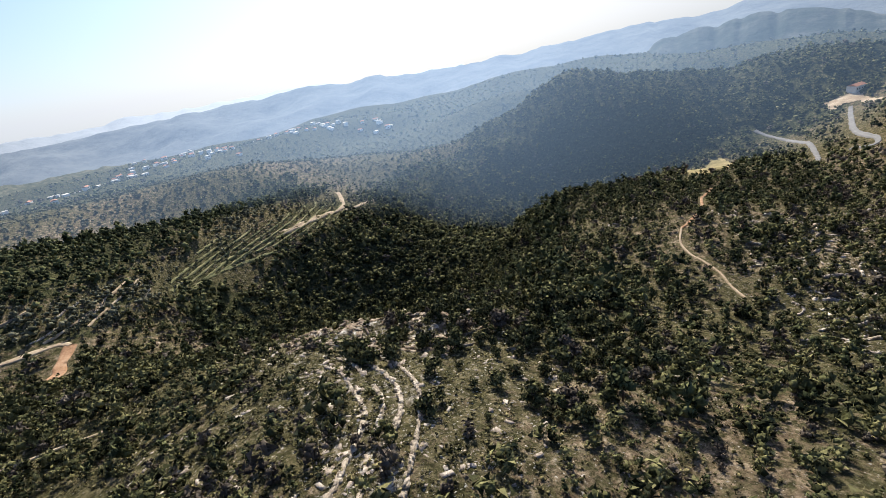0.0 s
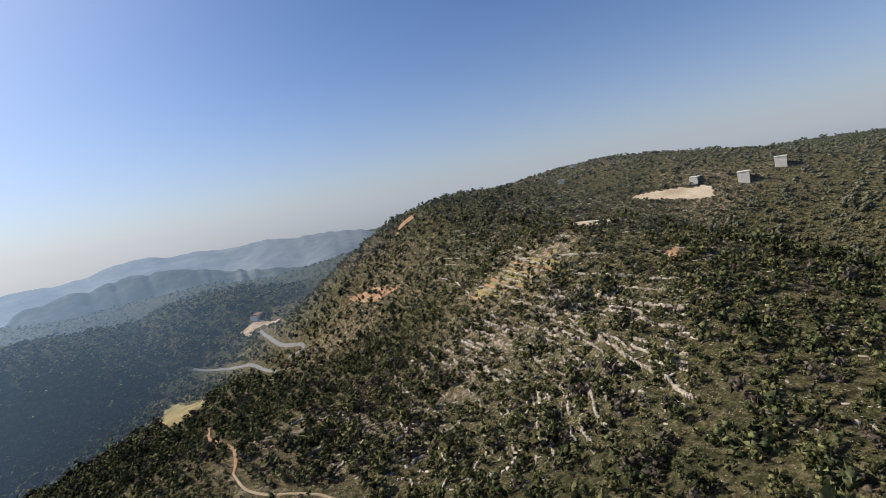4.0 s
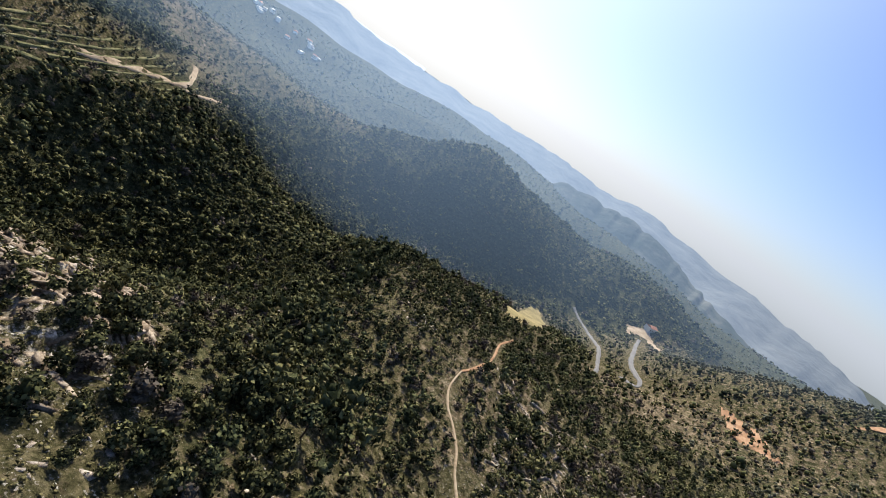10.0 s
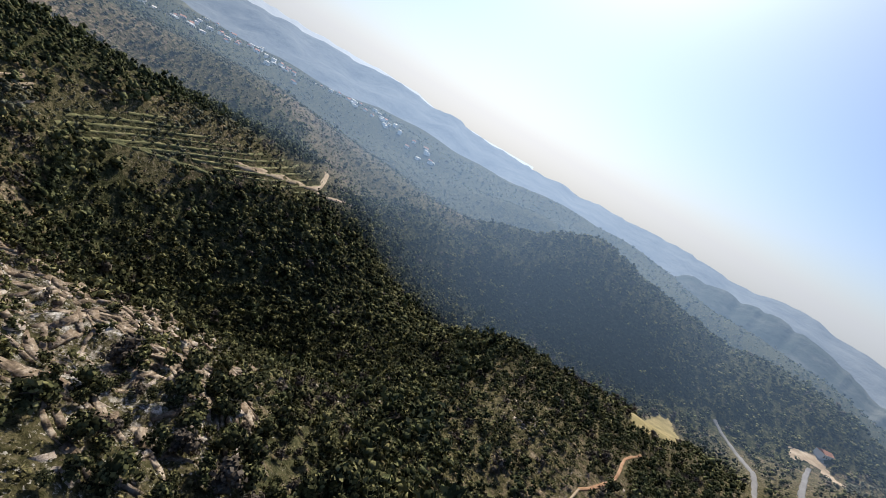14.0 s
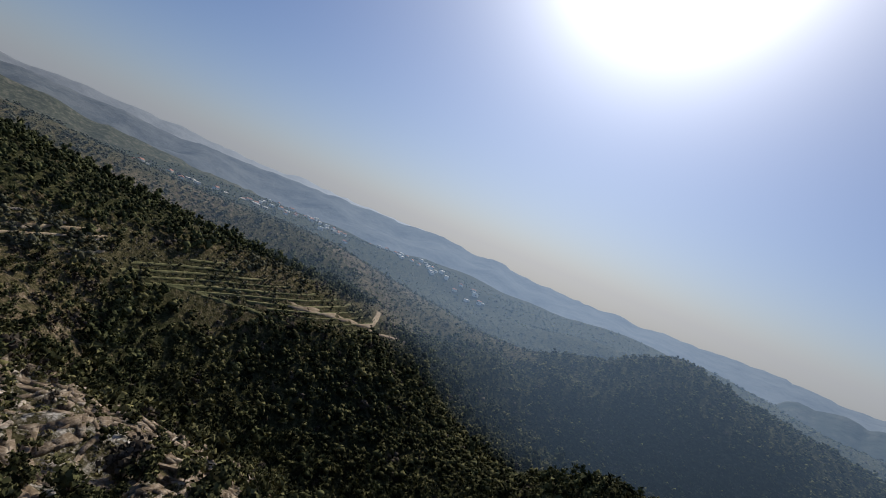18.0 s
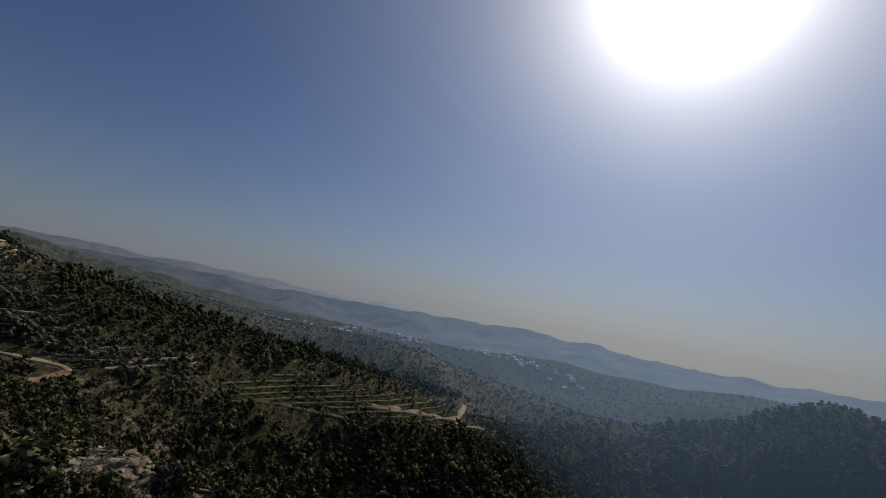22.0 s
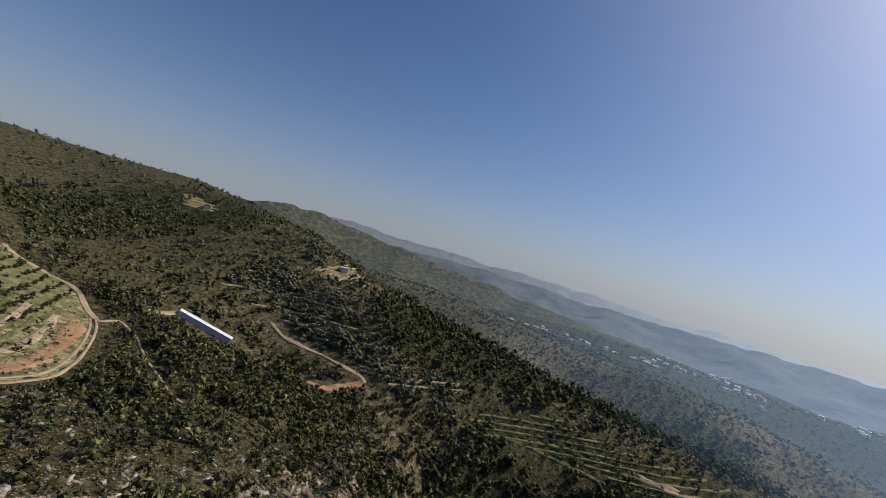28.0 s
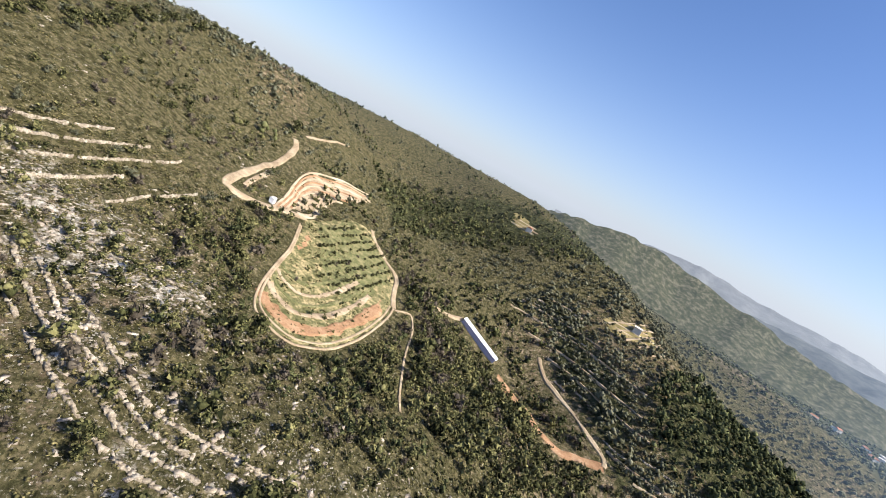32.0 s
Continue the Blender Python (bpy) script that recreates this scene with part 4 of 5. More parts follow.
def build_terraces():
    rng = np.random.default_rng(5)
    count = 0
    loose, strata = [], []
    for poly, high, thick, gap, label in (
            (ROCKY_SLOPE, 2.8, 0.8, 0.25, "broken limestone terrace wall on the rocky slope"),
            (RIGHT_TERRACES, 2.4, 0.8, 0.2, "stone wall of the bare hillside terraces"),
            (SCRUB_TERRACES, 2.6, 0.5, 0.35, "old terrace wall on the scrub hill"),
            (ROCKY_SLOPE, 0.93, 0.7, 0.66, ""), (HILL_LEDGES, 3.1, 0.7, 0.66, ""), (OLIVES, 2.4, 0.5, 0.82, ""), (CLIFFS, 0.85, 1.25, 0.25, ""), (ROCK_SPINE, 1.3, 1.1, 0.72, "")):
        p = np.array(poly)
        zs = slope(p[:, 0], p[:, 1])
        for k in range(int(zs.min() // high) - 1, int(zs.max() // high) + 2):
            for line in contours(poly, (k + 0.8) * high):
                at = 0
                while at < len(line) - 4:
                    run = int(rng.integers(9, 26)) if label else int(rng.integers(3, 12))
                    piece = line[at:at + run + 1]
                    at += run
                    if len(piece) < 4 or rng.random() < gap:
                        continue
                    if not label:
                        big = poly is CLIFFS
                        (strata if poly is CLIFFS else loose).append(wall_points(piece, 0.8, float(rng.uniform(0.25, 0.6)) * (0.7 if big else 1.2), thick * float(rng.uniform(0.6, 1.3)), rng, float(rng.uniform(2.4, 5.0)) if big else 0.8, 0.12, 0.1 if big else 0.3))
                        continue
                    me = wall_mesh(piece, 0.8, 0.7, thick, M_WALL, rng, 0.8)
                    tagged(new("terrace_wall", me), label, "wall", group="dry-stone terrace walls")
                    count += 1
    tagged(new("rock_ledges", mesh_of("rock_ledges", *gather(loose), M_STONE)), "pale limestone ledges and tumbled wall ends along the slopes", "ledges", kind="stuff")
    tagged(new("rock_strata", mesh_of("rock_strata", *gather(strata), M_CLIFF)), "layered tan limestone strata breaking out of the steep slope", "rock face", kind="stuff")
    # the walls round the nose of the spur, one below the other
    top_wall = smooth_line([(-37, 4), (-42, 18), (-47, 31), (-52, 43), (-59, 54), (-68, 60), (-78, 64), (-86, 66)], 1.4)
    tang = np.gradient(top_wall, axis=0)
    out = np.c_[tang[:, 1], -tang[:, 0]] / np.linalg.norm(tang, axis=1, keepdims=True)
    if out[10] @ (1.0, 1.0) < 0:
        out = -out
    for k in range(7):
        off = k * 3.4 + lumps(top_wall[:, 0] + 50 * k, top_wall[:, 1], 16, 61) * 1.5
        line = top_wall + out * off[:, None]
        at = int(rng.integers(0, 8))
        while at < len(line) - 8:
            run = int(rng.integers(14, 34))
            piece = line[at:at + run + 1]
            at += run + (0 if rng.random() < 0.8 else int(rng.integers(2, 6)))
            if len(piece) < 6 or (k > 3 and (piece[:, 0].min() < -66 or rng.random() < 0.5)):
                continue
            me = wall_mesh(piece, 0.6, 0.45, 0.85, M_WALL, rng, 1.2)
            tagged(new("terrace_wall", me), "pale dry-stone terrace wall among low scrub", "wall", group="dry-stone terrace walls")
    # green strips on the terraces of the long field
    for k in range(2, 30):
        for line in contours(STRIPS, (k + 0.3) * 2.6):
            if len(line) > 8:
                ob = ribbon("grass_strip", line[::3] + [line[-1]], float(rng.uniform(1.0, 1.9)), M_GRASS, "strip of fresh grass along a field terrace", "grass", 0.3, kind="stuff")
    # low banks across the ring field, keeping the curve of the ring
    arc = RING[4:12]
    for shrink, wide, mat, lab in ((0.89, 5.0, M_RED, "strip of reddish ploughed soil on the ring field"), (0.79, 2.6, M_DIRT, "pale earth bank across the ring field"),
                                   (0.72, 2.2, M_GRASS, "strip of fresh grass on the ring field"), (0.65, 2.2, M_DIRT, "pale earth bank across the ring field"),
                                   (0.57, 2.4, M_GRASS, "strip of fresh grass on the ring field")):
        line = [(-128 + (x + 128) * shrink, -72 + (y + 72) * shrink) for x, y in arc]
        ribbon("field_bank", line, wide, mat, lab, "field", 0.25, wobble=0.6)
    # curved steps of the freshly dug ground
    rim = [(-108, -67), (-119, -87), (-132, -113), (-145, -126), (-163, -130), (-187, -131)]
    for k in range(7):
        q = 1 - 0.085 * k
        line = [(-132 + (x + 132) * q, -85 + (y + 85) * q) for x, y in rim]
        ribbon("terrace_tread", line, 1.1, (M_QUARRY, M_RED)[k % 2], "freshly cut step of pale dug earth", "field", 0.4, wobble=0.5)
    # ochre edges of the olive terraces
    for k in range(8, 40):
        for line in contours(OLIVES, (k + 0.1) * 2.4, 3.0):
            if len(line) > 8 and rng.random() < 0.6:
                ribbon("terrace_tread", line[::3] + [line[-1]], float(rng.uniform(0.6, 1.1)), M_DIRT, "bare ochre edge of an olive terrace", "field", 0.35, wobble=0.7)
    # bare earth on the treads of the hillside terraces
    for k in range(24, 44):
        for line in contours(RIGHT_TERRACES, (k + 0.3) * 2.4):
            if len(line) > 8:
                ribbon("terrace_tread", line[::3] + [line[-1]], float(rng.uniform(0.6, 1.3)), (M_RED, M_FIELD)[k % 3 == 0], "bare ochre earth on a hillside terrace", "field", 0.3, wobble=0.7)
    return count


build_terraces()


# ------------------------------------------------------------------ stones
ICO_V, ICO_F = None, None
bm = bmesh.new()
bmesh.ops.create_icosphere(bm, subdivisions=1, radius=1.0)
ICO_V = np.array([v.co[:] for v in bm.verts])
ICO_F = np.array([[v.index for v in f.verts] for f in bm.faces])
bm.free()
OCT_V = np.array([(1, 0, 0), (-1, 0, 0), (0, 1, 0), (0, -1, 0), (0, 0, 1), (0, 0, -1)], float)
OCT_F = np.array([(0, 2, 4), (2, 1, 4), (1, 3, 4), (3, 0, 4), (2, 0, 5), (1, 2, 5), (3, 1, 5), (0, 3, 5)])


def stone(rng, long=1.0, flat=0.6):
    """A blocky, weathered boulder."""
    v = (CUBE_V + rng.uniform(-0.24, 0.24, (8, 3))) * (2 * long, rng.uniform(1.1, 1.8), 2 * flat * rng.uniform(0.7, 1.1))
    return v, CUBE_F


def spread(verts, faces, x, y, z, scale, turn, tilt=None):
    """One array out of many placed, turned and scaled copies."""
    n, k = len(x), len(verts)
    c, s = np.cos(turn)[:, None], np.sin(turn)[:, None]
    sc = scale if scale.ndim == 2 else np.repeat(scale[:, None], 3, 1)
    px, py, pz = verts[None, :, 0] * sc[:, :1], verts[None, :, 1] * sc[:, 1:2], verts[None, :, 2] * sc[:, 2:]
    v = np.stack([c * px - s * py + x[:, None], s * px + c * py + y[:, None], pz + z[:, None]], -1).reshape(-1, 3)
    f = (faces[None] + (np.arange(n) * k)[:, None, None]).reshape(-1, faces.shape[1])
    return v, f


def build_stones():
    rng = np.random.default_rng(8)
    kinds = [stone(rng, rng.uniform(1.0, 1.9), rng.uniform(0.32, 0.6)) for _ in range(8)]
    meshes = [mesh_of("boulder", v, f, M_STONE) for v, f in kinds]
    x, y = rng.uniform(-340, 420, 200000), rng.uniform(-200, 460, 200000)
    want = np.maximum.reduce([0.1 * inside(x, y, CLIFFS, 6), 0.2 * inside(x, y, ROCKY_SLOPE, 10), 0.1 * inside(x, y, NOSE, 6), 0.85 * inside(x, y, ROCK_BAND, 5), 0.5 * inside(x, y, ROCK_SPINE, 4), 0.2 * inside(x, y, HILL_LEDGES, 10),
                              0.9 * (np.hypot(x + 51, y - 225) < 7), 0.5 * inside(x, y, [(150, 190), (170, 220), (180, 200), (165, 185)], 6),
                              0.16 * (lumps(x, y, 34, 41) > 0.5) * (np.hypot(x + 40, y - 60) < 190)])
    want = want * (1 - np.maximum(inside(x, y, CIRCLE, 2), inside(x, y, STRIPS, 2)))
    ok = rng.random(len(x)) < want
    x, y = x[ok], y[ok]
    size = rng.uniform(0.4, 1.0, len(x)) ** 2.2 * np.where(inside(x, y, CLIFFS, 4) > 0.5, 1.0, 0.62)
    z = height(x, y) - size * 0.12
    turn = rng.uniform(0, 6.28, len(x))
    order = np.argsort(np.hypot(x + 70, y - 95) - 14 * size)
    for i in order[:220]:
        ob = new("boulder", meshes[i % 8])
        ob.matrix_basis = Matrix.LocRotScale((x[i], y[i], z[i]), Euler((rng.uniform(-0.25, 0.25), rng.uniform(-0.25, 0.25), turn[i])), (size[i],) * 3)
        tagged(ob, "weathered pale grey limestone boulder on the rocky slope", "rock", group="limestone boulders")
    rest = order[220:]
    pieces = []
    for k in range(8):
        j = rest[rest % 8 == k]
        pieces.append(spread(*kinds[k], x[j], y[j], z[j], size[j], turn[j]))
    tagged(new("loose_stones", mesh_of("loose_stones", *gather(pieces), M_STONE)), "pale limestone blocks and rubble over the hillsides", "stones", kind="stuff")


build_stones()


# ------------------------------------------------------------------ trees and shrubs
def crown_of(rng, puffs, sprays, grain, squash=0.8, tall=0.55, low=0.12, leaf=0.065):
    """A crown a metre wide: jagged clumps of leaves with gaps, and loose sprays standing out of them."""
    out, cen = [], []
    for k in range(puffs):
        a, h = rng.uniform(0, 6.28), (k + rng.uniform(0, 1)) / puffs
        r = 0.5 * math.sqrt(max(0.05, 1 - (2 * h - 0.9) ** 2)) * rng.uniform(0.3, 0.85)
        size = grain * rng.uniform(0.6, 1.25) * (1.1 - 0.3 * h)
        v = OCT_V * rng.uniform(0.55, 1.35, (6, 1)) * size * 0.5 * (1, 1, squash)
        t, u = rng.uniform(0, 6.28), rng.uniform(-0.5, 0.5)
        v = np.c_[v[:, 0], v[:, 1] * math.cos(u) - v[:, 2] * math.sin(u), v[:, 1] * math.sin(u) + v[:, 2] * math.cos(u)]
        v = np.c_[v[:, 0] * math.cos(t) - v[:, 1] * math.sin(t), v[:, 0] * math.sin(t) + v[:, 1] * math.cos(t), v[:, 2]]
        mid = np.array((r * math.cos(a), r * math.sin(a), low + tall * h))
        out.append((v + mid, OCT_F))
        cen.append((mid, size))
    for k in range(sprays):
        mid, size = cen[k % puffs]
        d = rng.normal(size=3)
        d[2] = abs(d[2]) - 0.3
        d /= np.linalg.norm(d)
        c = mid + d * (size * 0.5 * rng.uniform(0.75, 1.35) + (0.05 if sprays > 100 else 0)) * (1, 1, squash)
        out.append((c + rng.normal(size=(3, 3)) * leaf, np.array([(0, 1, 2)])))
    return gather(out)


def leaf_crown(rng, leaves, lobes, wide, tall, low, leaf):
    """A near crown: hundreds of leaf sprays over a few lobes."""
    cen = []
    for k in range(lobes):
        a, h = rng.uniform(0, 6.28), rng.uniform(0.1, 0.9)
        r = wide * 0.30 * rng.uniform(0.2, 1.0)
        cen.append((r * math.cos(a), r * math.sin(a), low + tall * h, wide * rng.uniform(0.2, 0.32)))
    cen = np.array(cen)
    c = cen[rng.integers(0, lobes, leaves)]
    d = rng.normal(size=(leaves, 3))
    d[:, 2] = np.abs(d[:, 2]) * 0.9 - 0.25
    d /= np.linalg.norm(d, axis=1, keepdims=True)
    p = c[:, :3] + d * (c[:, 3] * rng.uniform(0.6, 1.22, leaves))[:, None] * (1, 1, 0.8)
    t1 = np.cross(d, rng.normal(size=(leaves, 3)))
    t1 /= np.linalg.norm(t1, axis=1, keepdims=True)
    t2 = np.cross(d, t1) + 0.5 * d
    s = leaf * rng.uniform(0.6, 1.3, (leaves, 1))
    v = np.stack([p - t1 * s, p + t2 * s * 1.1, p + t1 * s, p - t2 * s * 0.7 - d * s * 0.5], 1).reshape(-1, 3)
    i = np.arange(leaves * 4).reshape(-1, 4)
    f = np.concatenate([i[:, [0, 1, 2]], i[:, [0, 2, 3]]])
    core = [(ICO_V * rng.uniform(0.6, 0.98, (len(ICO_V), 1)) * q[3] * (0.78, 0.78, 0.62) + q[:3], ICO_F) for q in cen]
    return gather([(v, f)] + core)


def trunk_of(rng, high, thick, limbs=4):
    """A tapered, slightly crooked trunk with limbs."""
    def limb(a, b, ra, rb):
        a, b = np.array(a), np.array(b)
        d = (b - a) / np.linalg.norm(b - a)
        u = np.cross(d, (0.3, 0.9, 0.2))
        u /= np.linalg.norm(u)
        w = np.cross(d, u)
        mid = (a + b) / 2 + rng.uniform(-0.12, 0.12, 3) * np.linalg.norm(b - a)
        v = [p + r * (math.cos(k * 1.0472) * u + math.sin(k * 1.0472) * w) for p, r in ((a, ra), (mid, (ra + rb) / 2), (b, rb)) for k in range(6)]
        f = [(j * 6 + k, j * 6 + (k + 1) % 6, (j + 1) * 6 + (k + 1) % 6, (j + 1) * 6 + k) for j in range(2) for k in range(6)]
        return np.array(v), np.array(f)

    out = [limb((0, 0, -0.4), (0, 0, high * 0.6), thick, thick * 0.6)]
    for k in range(limbs):
        a = k * 6.28 / limbs + rng.uniform(-0.5, 0.5)
        r = high * rng.uniform(0.25, 0.42)
        out.append(limb((0, 0, high * rng.uniform(0.4, 0.58)), (r * math.cos(a), r * math.sin(a), high * rng.uniform(0.75, 1.0)), thick * 0.55, thick * 0.18))
    return gather(out)


def blocked(x, y, room=0.0):
    """Ground kept clear: roads, tracks, fields, buildings."""
    m = np.zeros(np.shape(x), bool)
    for line, w in ((ROADS[0], 4), (ROADS[1], 4), (TRACK[:5], 0.9), (TRACK[4:], 1.8), (RING, 3), (LOOP, 4.5), (UPHILL, 3.5),
                    ([(-300, 213), (-302, 233), (-306, 258), (-308, 280), (-314, 295), (-343, 319), (-345, 318)], 3.5), ([(-221, -38), (-234, -13)], 7.5),
                    ([(-160, -24), (-166, -36), (-175, -52), (-174, -67), (-174, -85), (-176, -93)], 2.0), ([(-201, -41), (-210, -39), (-221, -39)], 2), ([(-160, -23), (-171, -24), (-165, -11), (-149, 9), (-136, 28), (-129, 40)], 0.8)):
        m |= near_line(x, y, line) < w + room
    for p in (YELLOW, QUARRY_A, QUARRY_B, EARTH_BANK, EARTH_SCAR):
        m |= inside(x, y, p, 1) > 0.5
    return m


def woods_at(x, y):
    """1 in the closed woods."""
    x, y = wander(x, y)
    return np.maximum.reduce([inside(x, y, q, 10) for q in (WOOD_VALLEY, FOREST_HILL, UPPER_WOOD, PINE_RIDGE, DARK_WOOD)])


def plant_cover(x, y, rng):
    """Chance of a tree or shrub, its kind (0 oak, 1 pine, 2 olive, 3 leafless) and its width."""
    real_x, real_y = x, y
    far = np.hypot(x + 20, y - 120)
    wood = woods_at(x, y)
    x, y = wander(x, y)
    clump = lumps(x, y, 22, 51) * 0.5 + lumps(x, y, 60, 52) * 0.5
    close = np.clip((260 - np.hypot(x + 60, y - 60)) / 60, 0, 1)
    p = 0.86 - 0.08 * close + 0.3 * clump
    dice = rng.random(len(x))
    kind = np.where(dice < 0.14 + 0.25 * (lumps(x, y, 90, 53) > 0.25), 1, 0)
    kind = np.where((dice > 0.9 - 0.25 * (lumps(x, y, 40, 59) > 0.45)), 3, kind)
    wide = 1.9 + 4.4 * rng.random(len(x)) ** 1.8
    upper = inside(x, y, UPPER_WOOD, 10)
    pine = inside(x, y, PINE_RIDGE, 8)
    p = np.maximum(p, 0.97 * wood)
    wide = np.where(wood > 0.5, (5.0 + 5.2 * rng.random(len(x)) ** 1.4) * (1 - 0.45 * np.maximum(upper, 0.5 * pine)), wide)
    kind = np.where(pine > 0.5, 1, np.where((wood > 0.5) & (kind == 3) & (dice < 0.96), 0, kind))
    ol = inside(x, y, OLIVES, 6) > 0.5
    tread = (slope(real_x, real_y) / 2.4) % 1
    p, kind, wide = np.where(ol, np.where(tread < 0.7, 1.0, 0.3), p), np.where(ol, 2, kind), np.where(ol, rng.uniform(3.6, 6.0, len(x)), wide)
    kind = np.where((far > 300) & (lumps(x, y, 140, 54) > 0.15) & (wood < 0.5), 2, kind)
    for q, v, w in ((STRIPS, 0.8, 3.0), (NOSE, 0.28, 3.4), (PINE_SLOPE, 0.8, 5.2), (KNOB, 0.95, 3.6), (CLIFFS, 0.62, 4.2), (ROCKY_SLOPE, 0.62, 4.3), (RIGHT_TERRACES, 0.34, 4.0), (SCRUB_HILL, 0.62, 2.9), (ROCK_BAND, 0.4, 3.6), (BARE, 0.16, 1.8), (UPPER_YARD, 0.2, 2.2), (RIDGE_YARD, 0.12, 2.2), (ROCK_SPINE, 0.6, 4.6)):
        m = inside(x, y, q, 3) > 0.5
        p = np.where(m, v * (1 + 0.8 * clump), p)
        wide = np.where(m, w * (0.55 + 1.0 * rng.random(len(x)) ** 2), wide)
        kind = np.where(m & (kind == 1), 0, kind)
    wide = np.where((x < -130) & (y < -60) & (wood < 0.5), wide * 0.7, wide)
    dry = (real_y < -50 + 0.25 * (real_x + 100)) & (wood < 0.5) & ~ol
    p = np.where(dry, p * np.clip(0.62 + 0.7 * clump, 0.15, 1), p)
    kind = np.where(dry & (rng.random(len(x)) < 0.3), 2, kind)
    hill = np.clip((x - 70) / 30, 0, 1) * (y > 140) * (y < 470)
    wide = wide * (1 - 0.1 * hill)
    p = np.maximum(p, hill * (0.9 + 0.5 * clump) * (inside(x, y, RIGHT_TERRACES, 3) < 0.5))
    kind = np.where((hill > 0.5) & (rng.random(len(x)) < 0.3), 2, kind)
    kind = np.where(inside(x, y, STRIPS, 3) > 0.5, 2, kind)
    gully = np.exp(-(near_line(x, y, GULLY) / 26) ** 2)
    p = np.maximum(p, gully * 0.97)
    ring = inside(real_x, real_y, CIRCLE, 1) > 0.5
    p = np.where(ring, 0.1, p)
    wide = np.where(ring, rng.uniform(1.6, 2.8, len(x)), wide)
    return np.where(blocked(real_x, real_y, wide * 0.36), 0, p), kind, wide


def sites(cell, r0, r1, rng, woods):
    """A jittered grid of plant sites between two distances from the middle, in closed woods or outside them."""
    g = np.arange(-r1, r1, cell)
    gx, gy = np.meshgrid(g, g)
    x, y = gx.ravel() - 20 + rng.uniform(-0.55, 0.55, gx.size) * cell, gy.ravel() + 100 + rng.uniform(-0.55, 0.55, gx.size) * cell
    r = np.hypot(x + 20, y - 100)
    az = np.degrees(np.arctan2(x + 20, y - 100))
    ok = (r >= r0) & (r < r1) & ((r < 200) | (az < np.where(r < 460, 122, 98))) & ((r < 520) | (az > -138))
    x, y = x[ok], y[ok]
    ok = (woods_at(x, y) > 0.5) == woods
    x, y = x[ok], y[ok]
    p, kind, wide = plant_cover(x, y, rng)
    ok = rng.random(len(x)) < p
    return x[ok], y[ok], kind[ok], wide[ok]


LEAVES = (M_OAK, M_PINE, M_OLIVE, M_TWIGS)
STUFF_NAMES = (("oak_wood", "dense dark green evergreen oaks and bushes on the slopes", "trees"),
               ("pine_wood", "dark green pines along the ridge and slopes", "trees"),
               ("olive_grove", "grey-green olive trees on terraces", "trees"),
               ("leafless_bushes", "grey-brown leafless bushes between the evergreens", "bushes"))


